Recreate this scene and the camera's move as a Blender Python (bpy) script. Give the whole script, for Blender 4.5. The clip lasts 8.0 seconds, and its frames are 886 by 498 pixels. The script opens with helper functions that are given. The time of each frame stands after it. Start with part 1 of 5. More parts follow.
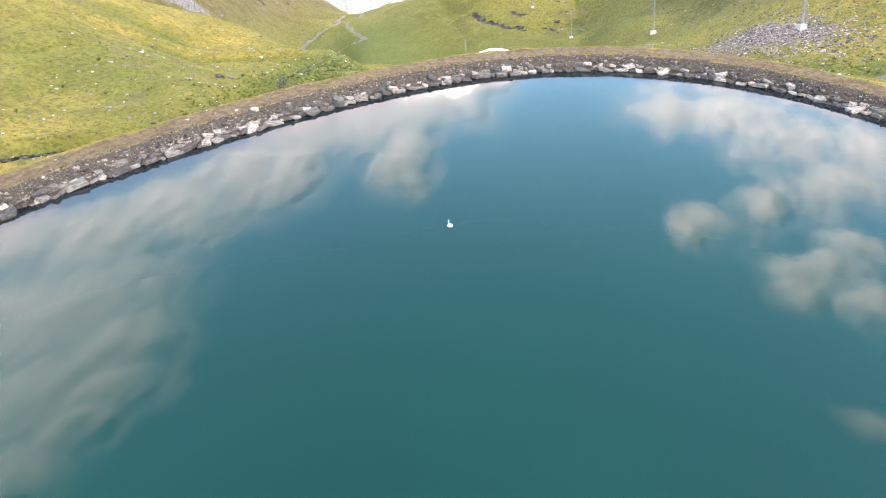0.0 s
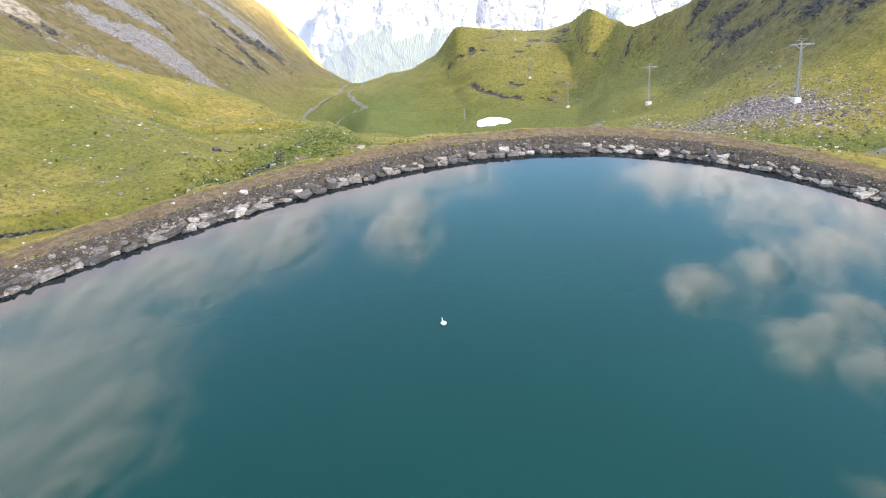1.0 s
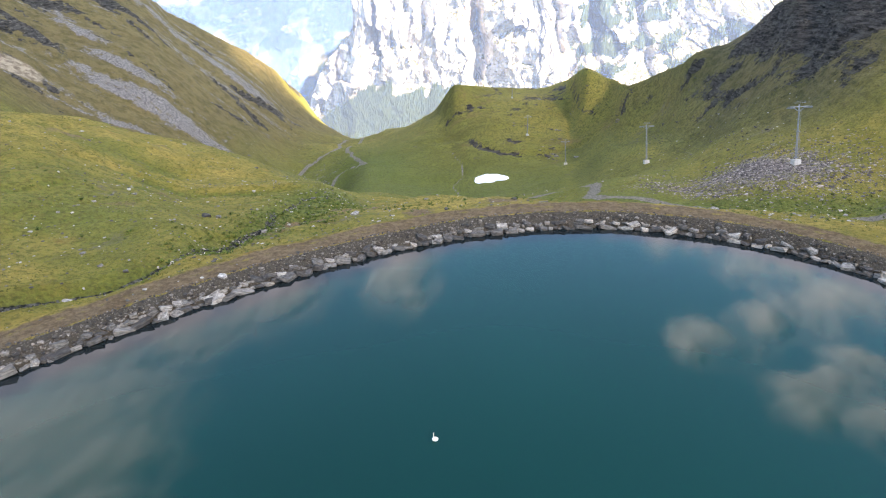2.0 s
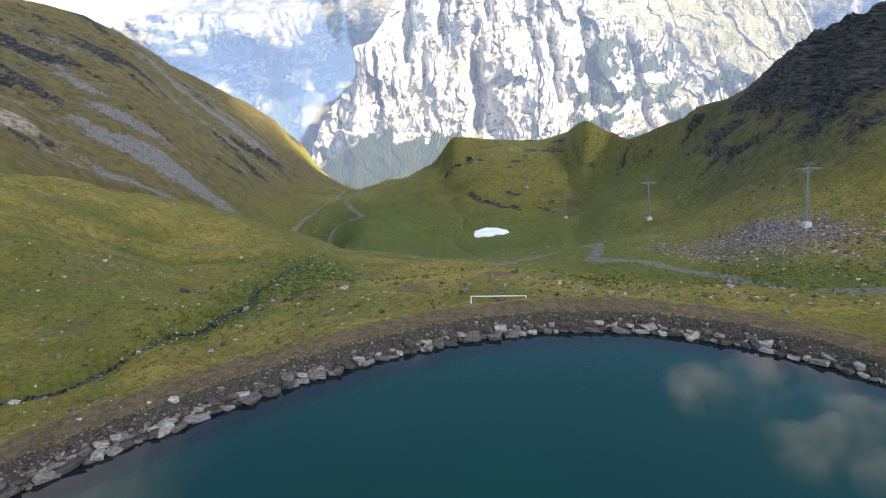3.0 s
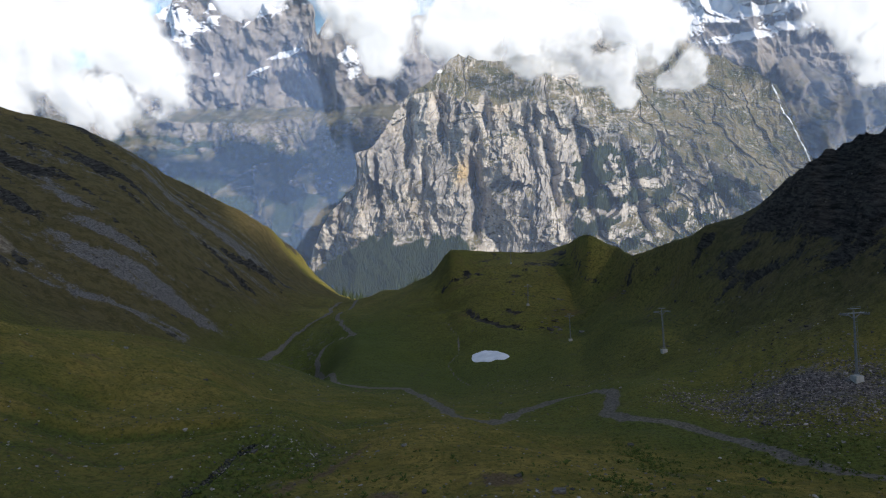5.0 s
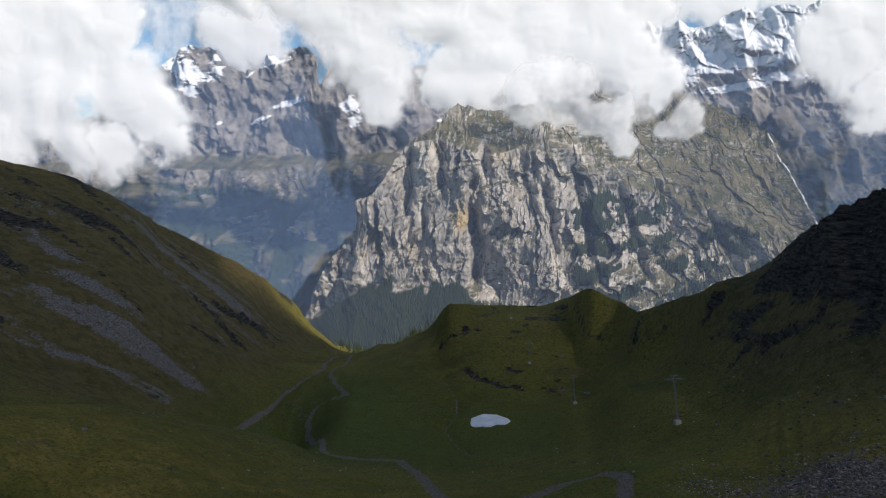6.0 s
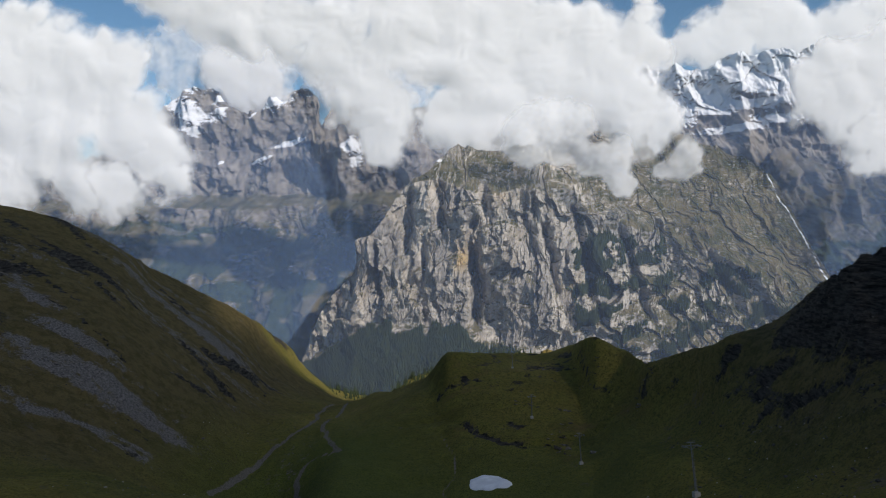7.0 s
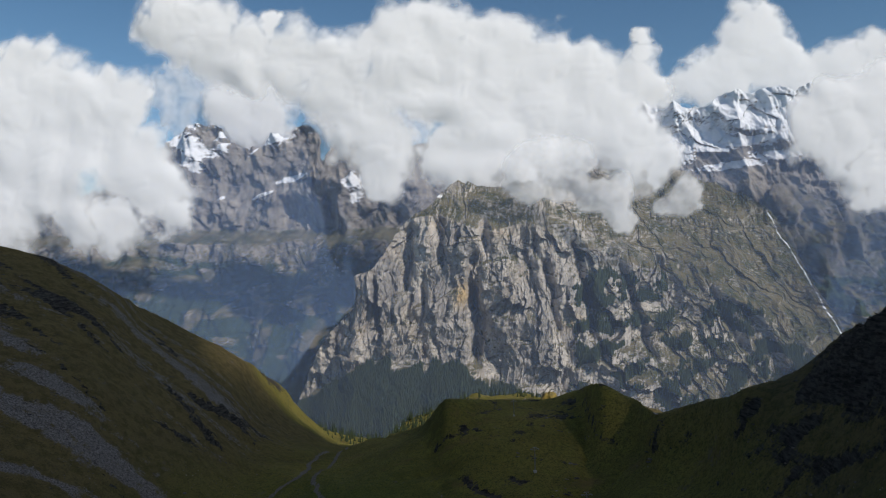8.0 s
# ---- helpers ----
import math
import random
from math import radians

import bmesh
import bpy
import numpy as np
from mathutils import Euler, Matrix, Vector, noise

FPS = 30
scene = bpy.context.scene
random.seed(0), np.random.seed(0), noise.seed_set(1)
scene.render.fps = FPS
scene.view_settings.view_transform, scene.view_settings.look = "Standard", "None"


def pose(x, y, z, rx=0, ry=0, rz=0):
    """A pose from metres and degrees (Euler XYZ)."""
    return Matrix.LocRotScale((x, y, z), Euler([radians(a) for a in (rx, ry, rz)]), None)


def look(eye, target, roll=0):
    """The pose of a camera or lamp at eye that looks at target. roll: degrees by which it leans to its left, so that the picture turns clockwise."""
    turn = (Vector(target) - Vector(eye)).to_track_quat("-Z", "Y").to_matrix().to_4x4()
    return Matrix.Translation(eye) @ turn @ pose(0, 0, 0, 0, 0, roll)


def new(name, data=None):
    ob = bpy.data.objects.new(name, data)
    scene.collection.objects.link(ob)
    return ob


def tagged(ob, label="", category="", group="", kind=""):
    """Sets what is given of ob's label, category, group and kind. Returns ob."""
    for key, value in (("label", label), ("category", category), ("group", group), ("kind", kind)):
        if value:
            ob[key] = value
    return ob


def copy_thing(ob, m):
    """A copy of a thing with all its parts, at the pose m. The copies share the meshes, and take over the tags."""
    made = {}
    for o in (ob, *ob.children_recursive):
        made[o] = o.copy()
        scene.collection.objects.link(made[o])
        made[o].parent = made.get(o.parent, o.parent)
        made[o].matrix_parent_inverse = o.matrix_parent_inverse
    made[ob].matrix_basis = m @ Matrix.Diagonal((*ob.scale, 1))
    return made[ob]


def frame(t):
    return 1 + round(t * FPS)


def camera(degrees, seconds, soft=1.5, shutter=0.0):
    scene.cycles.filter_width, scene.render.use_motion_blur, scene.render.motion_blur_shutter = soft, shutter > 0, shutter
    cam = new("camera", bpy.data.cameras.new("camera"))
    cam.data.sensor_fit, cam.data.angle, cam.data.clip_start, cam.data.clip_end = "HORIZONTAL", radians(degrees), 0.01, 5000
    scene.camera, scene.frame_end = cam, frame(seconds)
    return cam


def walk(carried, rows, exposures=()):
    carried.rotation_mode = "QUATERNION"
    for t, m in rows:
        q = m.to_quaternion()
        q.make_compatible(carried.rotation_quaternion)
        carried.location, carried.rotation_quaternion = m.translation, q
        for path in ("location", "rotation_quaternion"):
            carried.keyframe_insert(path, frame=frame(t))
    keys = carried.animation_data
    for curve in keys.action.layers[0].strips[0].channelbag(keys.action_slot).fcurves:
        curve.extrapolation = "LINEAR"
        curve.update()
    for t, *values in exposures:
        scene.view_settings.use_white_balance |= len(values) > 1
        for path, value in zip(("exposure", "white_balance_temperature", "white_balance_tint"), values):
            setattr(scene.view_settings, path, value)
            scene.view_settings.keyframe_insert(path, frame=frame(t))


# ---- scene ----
cam = camera(68.6, 8.0, soft=1.1)
PATH = [
    (0, (2.581, 0.395, 18.624), (2.414, 2.042, 17.502), -2.1),
    (0.5, (2.642, 1.771, 18.8), (2.473, 3.479, 17.774), -1.9),
    (1, (2.683, 3.162, 19.002), (2.514, 4.909, 18.042), -1.8),
    (1.5, (2.693, 4.805, 19.272), (2.524, 6.587, 18.379), -1.7),
    (1.7, (2.643, 5.594, 19.333), (2.477, 7.391, 18.471), -1.6),
    (2.8, (2.842, 12.529, 20.802), (2.673, 14.389, 20.087), -1.6),
    (3, (2.823, 14.005, 21.023), (2.655, 15.876, 20.334), -1.5),
    (3.5, (2.852, 18.319, 21.807), (2.684, 20.213, 21.188), -1.4),
    (4, (2.887, 23.035, 22.723), (2.72, 24.952, 22.176), -1.4),
    (4.5, (2.971, 28.106, 23.638), (2.804, 30.042, 23.166), -1.3),
    (4.7, (2.986, 30.193, 23.859), (2.819, 32.137, 23.419), -1.3),
    (6, (3.16, 44.996, 26.408), (2.995, 46.973, 26.155), -1.2),
    (6.5, (3.264, 51.225, 27.276), (3.099, 53.209, 27.082), -1.2),
    (7, (3.173, 57.601, 28.524), (3.009, 59.59, 28.39), -1.1),
    (7.5, (3.032, 64.203, 29.601), (2.87, 66.195, 29.528), -1.1),
    (8, (3.151, 70.536, 30.791), (2.988, 72.529, 30.765), -1.0),
]
EXPOSURES = [(0, 3.74, 8200, 22), (1.0, 3.36, 7950, 20), (1.7, 2.94, 7600, 19), (2.8, 2.27, 7300, 17), (3.5, 1.55, 7000, 15), (4.0, 0.97, 6750, 14), (4.5, 0.52, 6550, 13), (6.0, -0.15, 6650, 14), (8.0, -0.50, 6550, 13)]
walk(cam, [(t, look(eye, target, roll)) for t, eye, target, roll in PATH], EXPOSURES)

# ---- world, sun and exposure ----
SUN_AZ, SUN_EL = 128.0, 40.0          # degrees clockwise from +y, and above the horizon
SUN_DIR = Vector((math.sin(radians(SUN_AZ)) * math.cos(radians(SUN_EL)), math.cos(radians(SUN_AZ)) * math.cos(radians(SUN_EL)), math.sin(radians(SUN_EL))))
world = bpy.data.worlds.new("sky")
scene.world = world
world.use_nodes = True
wn = world.node_tree
sky = wn.nodes.new("ShaderNodeTexSky")
sky.sky_type = "NISHITA"
sky.sun_disc = False
sky.sun_elevation, sky.sun_rotation = radians(SUN_EL), radians(SUN_AZ)
sky.altitude, sky.air_density, sky.dust_density, sky.ozone_density = 1900, 1.05, 0.2, 1.9
clear_air = wn.nodes.new("ShaderNodeMix")
clear_air.data_type, clear_air.blend_type = "RGBA", "MULTIPLY"
clear_air.inputs["Factor"].default_value = 1.0
clear_air.inputs[7].default_value = (0.82, 1.09, 1.11, 1)
wn.links.new(sky.outputs[0], clear_air.inputs[6])
wn.links.new(clear_air.outputs[2], wn.nodes["Background"].inputs[0])
wn.nodes["Background"].inputs[1].default_value = 0.105
sun = new("sun", bpy.data.lights.new("sun", "SUN"))
sun.data.energy, sun.data.angle, sun.data.color = 5.0, radians(0.6), (1.0, 0.95, 0.87)
sun.matrix_world = look(SUN_DIR * 100, (0, 0, 0))


# ---- small tools ----
def hash2(ix, iy, seed):
    h = (ix.astype(np.int64) * 374761393 + iy.astype(np.int64) * 668265263 + seed * 974634531) & 0xFFFFFFFF
    h = ((h ^ (h >> 13)) * 1274126177) & 0xFFFFFFFF
    return ((h ^ (h >> 16)) & 0xFFFF) / 65535.0


def vnoise(x, y, seed=0):
    """Smooth value noise, -1 to 1."""
    fx, fy = np.floor(x), np.floor(y)
    u, v = x - fx, y - fy
    u, v = u * u * u * (u * (u * 6 - 15) + 10), v * v * v * (v * (v * 6 - 15) + 10)
    a, b = hash2(fx, fy, seed), hash2(fx + 1, fy, seed)
    c, d = hash2(fx, fy + 1, seed), hash2(fx + 1, fy + 1, seed)
    return 2 * (a + (b - a) * u + (c - a) * v + (a - b - c + d) * u * v) - 1


def fbm(x, y, octaves=5, seed=0, gain=0.5):
    total, amp, norm = 0.0, 1.0, 0.0
    for o in range(octaves):
        k = 2.03 ** o
        total = total + amp * vnoise(x * k + 13.7 * o, y * k - 7.1 * o, seed + o)
        norm += amp
        amp *= gain
    return total / norm


def ridged(x, y, octaves=5, seed=0, gain=0.5):
    total, amp, norm = 0.0, 1.0, 0.0
    for o in range(octaves):
        k = 2.03 ** o
        total = total + amp * (1 - 2 * np.abs(vnoise(x * k + 13.7 * o, y * k - 7.1 * o, seed + o)))
        norm += amp
        amp *= gain
    return total / norm


def facets(x, y, seed=0, steep=1.0):
    """Broken rock: each cell of a jittered lattice is a tilted plane, about -1 to 1."""
    fx, fy = np.floor(x), np.floor(y)
    best, out = np.full(x.shape, 9e9), np.zeros(x.shape)
    for i in (-1, 0, 1):
        for j in (-1, 0, 1):
            cx, cy = fx + i, fy + j
            px, py = cx + hash2(cx, cy, seed), cy + hash2(cx, cy, seed + 1)
            d = (x - px) ** 2 + (y - py) ** 2
            near = d < best
            plane = hash2(cx, cy, seed + 2) * 2 - 1 + steep * ((hash2(cx, cy, seed + 3) * 2 - 1) * (x - px) * 1.6 + (hash2(cx, cy, seed + 4) * 2 - 1) * (y - py) * 1.1)
            out = np.where(near, plane, out)
            best = np.where(near, d, best)
    return out


def smooth(a, b, x):
    t = np.clip((x - a) / (b - a), 0, 1)
    return t * t * (3 - 2 * t)


def curve(x, xs, ys):
    """Smooth interpolation through stations (monotone cubic)."""
    xs, ys = np.asarray(xs, float), np.asarray(ys, float)
    h = np.diff(xs)
    d = np.diff(ys) / h
    m = np.empty_like(ys)
    m[0], m[-1] = d[0], d[-1]
    w1, w2 = 2 * h[1:] + h[:-1], h[1:] + 2 * h[:-1]
    same = d[:-1] * d[1:] > 0
    m[1:-1] = np.where(same, (w1 + w2) / (w1 / np.where(same, d[:-1], 1) + w2 / np.where(same, d[1:], 1)), 0)
    x = np.clip(x, xs[0], xs[-1])
    i = np.clip(np.searchsorted(xs, x) - 1, 0, len(h) - 1)
    t = (x - xs[i]) / h[i]
    return ys[i] * (1 + 2 * t) * (1 - t) ** 2 + m[i] * h[i] * t * (1 - t) ** 2 + ys[i + 1] * t * t * (3 - 2 * t) + m[i + 1] * h[i] * t * t * (t - 1)


def sheet(name, X, Y, Z, material, masks=None, wrap=False, crisp=False):
    """A mesh from grids of coordinates, smooth shaded, with named vertex masks."""
    rows, cols = X.shape
    me = bpy.data.meshes.new(name)
    idx = np.arange(rows * cols).reshape(rows, cols)
    if wrap:
        idx = np.c_[idx, idx[:, :1]]
    quads = np.stack([idx[:-1, :-1], idx[:-1, 1:], idx[1:, 1:], idx[1:, :-1]], -1).reshape(-1, 4)
    n = len(quads)
    me.vertices.add(rows * cols)
    me.vertices.foreach_set("co", np.stack([X, Y, Z], -1).reshape(-1).astype(np.float32))
    me.loops.add(4 * n)
    me.loops.foreach_set("vertex_index", quads.reshape(-1).astype(np.int32))
    me.polygons.add(n)
    me.polygons.foreach_set("loop_start", np.arange(0, 4 * n, 4, dtype=np.int32))
    me.polygons.foreach_set("use_smooth", np.full(n, not crisp))
    me.update(calc_edges=True)
    for key, values in (masks or {}).items():
        at = me.attributes.new(key, "FLOAT", "POINT")
        at.data.foreach_set("value", values.reshape(-1).astype(np.float32))
    me.materials.append(material)
    return new(name, me)


def bm_object(name, bm, material, parent=None, smooth_faces=False):
    me = bpy.data.meshes.new(name)
    if smooth_faces:
        for f in bm.faces:
            f.smooth = True
    bm.to_mesh(me)
    bm.free()
    if material:
        me.materials.append(material)
    ob = new(name, me)
    ob.parent = parent
    return ob


def part(name, bm, material, parent, label=""):
    ob = bm_object(name, bm, material, parent)
    return tagged(ob, label) if label else ob


def empty(name, at=(0, 0, 0)):
    ob = new(name)
    ob.location = at
    return ob


# ---- materials ----
class Nodes:
    """A thin wrapper for building node materials."""

    def __init__(self, name):
        self.mat = bpy.data.materials.new(name)
        self.mat.use_nodes = True
        self.t = self.mat.node_tree
        self.bsdf = self.t.nodes["Principled BSDF"]
        self.out = self.t.nodes["Material Output"]
        self.coord = self.t.nodes.new("ShaderNodeTexCoord").outputs["Object"]

    def add(self, kind, **sockets):
        n = self.t.nodes.new(kind)
        for k, v in sockets.items():
            self.put(n.inputs[k], v)
        return n

    def put(self, socket, v):
        if isinstance(v, bpy.types.NodeSocket):
            self.t.links.new(v, socket)
        else:
            socket.default_value = v

    def noise(self, scale, detail=4, rough=0.55, stretch=None):
        n = self.t.nodes.new("ShaderNodeTexNoise")
        src = self.coord
        if stretch:
            mp = self.t.nodes.new("ShaderNodeMapping")
            self.t.links.new(src, mp.inputs[0])
            mp.inputs["Scale"].default_value = stretch
            src = mp.outputs[0]
        self.t.links.new(src, n.inputs["Vector"])
        n.inputs["Scale"].default_value, n.inputs["Detail"].default_value, n.inputs["Roughness"].default_value = scale, detail, rough
        return n.outputs["Fac"]

    def mask(self, key):
        n = self.t.nodes.new("ShaderNodeAttribute")
        n.attribute_name = key
        return n.outputs["Fac"]

    def math(self, op, a, b=0.0, c=0.0):
        n = self.t.nodes.new("ShaderNodeMath")
        n.operation = op
        for i, v in enumerate((a, b, c)):
            self.put(n.inputs[i], v)
        return n.outputs[0]

    def ramp(self, fac, lo, hi):
        """0 to 1 as fac goes from lo to hi."""
        n = self.t.nodes.new("ShaderNodeMapRange")
        n.interpolation_type = "SMOOTHSTEP"
        self.put(n.inputs["Value"], fac)
        n.inputs["From Min"].default_value, n.inputs["From Max"].default_value = lo, hi
        return n.outputs["Result"]

    def mix(self, fac, a, b):
        n = self.t.nodes.new("ShaderNodeMix")
        n.data_type = "RGBA"
        self.put(n.inputs["Factor"], fac)
        for s, v in ((n.inputs[6], a), (n.inputs[7], b)):
            self.put(s, v if isinstance(v, bpy.types.NodeSocket) else (*v, 1))
        return n.outputs[2]

    def bump(self, height, strength, distance):
        n = self.t.nodes.new("ShaderNodeBump")
        self.put(n.inputs["Height"], height)
        n.inputs["Strength"].default_value, n.inputs["Distance"].default_value = strength, distance
        self.t.links.new(n.outputs[0], self.bsdf.inputs["Normal"])

    def finish(self, color, rough=0.9, spec=0.2, metal=0.0):
        self.put(self.bsdf.inputs["Base Color"], color if isinstance(color, bpy.types.NodeSocket) else (*color, 1))
        self.put(self.bsdf.inputs["Roughness"], rough)
        self.bsdf.inputs["Specular IOR Level"].default_value = spec
        self.bsdf.inputs["Metallic"].default_value = metal
        return self.mat


def plain(name, base, dark, scale, rough=0.8, metal=0.0, bump=0.3, dist=0.02):
    n = Nodes(name)
    f = n.noise(scale, 5, 0.6)
    col = n.mix(n.ramp(f, 0.3, 0.7), dark, base)
    n.bump(f, bump, dist)
    return n.finish(col, rough, 0.3, metal)


def ground_material():
    n = Nodes("alpine_meadow")
    big, mid, fine, tuft = n.noise(0.018, 4), n.noise(0.11, 6, 0.65), n.noise(1.6, 7, 0.7), n.noise(4.5, 4, 0.6)
    grass = n.mix(n.ramp(big, 0.38, 0.62), (0.131, 0.116, 0.025), (0.240, 0.192, 0.044))
    grass = n.mix(n.ramp(mid, 0.42, 0.66), grass, (0.196, 0.174, 0.036))
    grass = n.mix(n.math("MULTIPLY", n.ramp(n.noise(0.5, 7, 0.72), 0.46, 0.62), 0.65), grass, (0.078, 0.071, 0.017))
    grass = n.mix(n.math("MULTIPLY", n.ramp(fine, 0.50, 0.60), 0.85), grass, (0.039, 0.044, 0.017))
    grass = n.mix(n.math("MULTIPLY", n.ramp(tuft, 0.55, 0.70), 0.35), grass, (0.281, 0.232, 0.089))
    grass = n.mix(n.math("MULTIPLY", n.ramp(n.noise(0.05, 6, 0.7), 0.56, 0.70), 0.6), grass, (0.164, 0.100, 0.049))
    # green of the wet places, also used as painted shade in the spur's hollows
    lush_shade = n.mix(n.ramp(fine, 0.42, 0.62), (0.112, 0.138, 0.028), (0.050, 0.066, 0.017))
    dry = n.mix(n.ramp(n.noise(0.2, 6, 0.7), 0.4, 0.62), (0.142, 0.102, 0.049), (0.073, 0.056, 0.026))
    grass = n.mix(n.math("MULTIPLY", n.mask("dry"), 0.8), grass, dry)
    # near turf with straw and green patches, coloured lighter to make up for dim light
    sward = n.mix(n.ramp(n.noise(0.14, 7, 0.72), 0.36, 0.64), (0.216, 0.168, 0.034), (0.395, 0.280, 0.068))
    sward = n.mix(n.math("MULTIPLY", n.ramp(n.noise(1.1, 8, 0.82), 0.49, 0.56), 0.75), sward, (0.090, 0.084, 0.015))
    sward = n.mix(n.math("MULTIPLY", n.ramp(n.noise(0.33, 6, 0.7), 0.56, 0.70), 0.7), sward, (0.250, 0.126, 0.038))
    sward = n.mix(n.math("MULTIPLY", n.ramp(n.noise(0.35, 6, 0.72, (0.5, 2.0, 1.0)), 0.55, 0.64), 0.40), sward, (0.115, 0.098, 0.024))
    sward = n.mix(n.math("MULTIPLY", n.ramp(n.noise(0.045, 5, 0.65), 0.47, 0.60), 0.65), sward, n.mix(n.ramp(n.noise(2.2, 6, 0.75), 0.45, 0.58), (0.160, 0.165, 0.026), (0.070, 0.080, 0.016)))
    grass = n.mix(n.math("MULTIPLY", n.mask("near_bright"), 0.75), grass, sward)
    # browner, darker grass colour for the right slope
    dark_slope = n.mix(n.ramp(n.noise(0.25, 7, 0.72), 0.4, 0.62), (0.118, 0.090, 0.052), (0.052, 0.042, 0.025))
    grass = n.mix(n.math("MULTIPLY", n.mask("dark_slope"), 0.75), grass, dark_slope)
    grass = n.mix(n.math("MULTIPLY", n.mask("lush_shade"), 0.85), grass, lush_shade)
    soil = n.mix(n.ramp(fine, 0.35, 0.7), (0.085, 0.065, 0.050), (0.19, 0.165, 0.135))
    bare = n.ramp(n.math("ADD", n.noise(0.075, 7, 0.72), n.math("MULTIPLY", n.noise(0.9, 3), 0.15)), 0.68, 0.78)
    col = n.mix(n.math("MULTIPLY", bare, 0.75), grass, soil)
    stone_n = n.noise(1.3, 8, 0.8)
    stone = n.mix(n.ramp(stone_n, 0.36, 0.66), (0.055, 0.048, 0.044), (0.30, 0.262, 0.240))
    col = n.mix(n.ramp(n.math("ADD", n.mask("scree"), n.math("MULTIPLY", n.math("SUBTRACT", n.noise(0.30, 8, 0.78), 0.5), 1.9)), 0.38, 0.70), col, stone)
    rock_n = n.noise(0.22, 9, 0.72, (1, 1, 5.5))
    rock = n.mix(n.ramp(rock_n, 0.36, 0.66), (0.011, 0.010, 0.009), (0.085, 0.074, 0.063))
    col = n.mix(n.ramp(n.math("ADD", n.mask("rock"), n.math("MULTIPLY", n.math("SUBTRACT", n.noise(0.10, 9, 0.75), 0.5), 1.7)), 0.45, 0.58), col, rock)
    gravel = n.mix(n.ramp(n.noise(2.5, 6, 0.75), 0.34, 0.66), (0.105, 0.070, 0.038), (0.210, 0.148, 0.086))
    col = n.mix(n.ramp(n.math("ADD", n.mask("path"), n.math("MULTIPLY", n.math("SUBTRACT", n.noise(0.6, 8, 0.78), 0.5), 1.7)), 0.36, 0.72), col, gravel)
    mud = n.mix(n.ramp(n.noise(8.0, 5, 0.8), 0.54, 0.66), (0.078, 0.065, 0.050), (0.25, 0.22, 0.185))
    col = n.mix(n.ramp(n.math("ADD", n.mask("bank"), n.math("MULTIPLY", n.math("SUBTRACT", n.noise(1.2, 8, 0.78), 0.5), 1.3)), 0.40, 0.60), col, mud)
    ash = n.mix(n.ramp(n.noise(1.8, 6, 0.7), 0.34, 0.66), (0.105, 0.092, 0.076), (0.225, 0.198, 0.164))
    col = n.mix(n.ramp(n.math("ADD", n.mask("track"), n.math("MULTIPLY", n.math("SUBTRACT", n.noise(0.7, 6, 0.7), 0.5), 0.8)), 0.42, 0.60), col, ash)
    wet = n.mix(n.ramp(n.noise(1.5, 6, 0.8), 0.45, 0.62), (0.014, 0.015, 0.013), (0.12, 0.115, 0.105))
    col = n.mix(n.ramp(n.math("ADD", n.mask("brook"), n.math("MULTIPLY", n.math("SUBTRACT", n.noise(0.9, 6, 0.7), 0.5), 0.9)), 0.45, 0.60), col, wet)
    cliff = n.mix(n.ramp(n.noise(0.3, 7, 0.7, (1, 1, 2)), 0.4, 0.62), (0.15, 0.11, 0.075), (0.34, 0.27, 0.19))
    col = n.mix(n.ramp(n.mask("pale"), 0.4, 0.6), col, cliff)
    n.bump(n.math("ADD", n.math("MULTIPLY", n.math("ADD", fine, tuft), 0.45), n.math("ADD", stone_n, n.math("MULTIPLY", n.noise(0.4, 5), 1.5))), 1.0, 0.5)
    return n.finish(col, 0.95, 0.1)


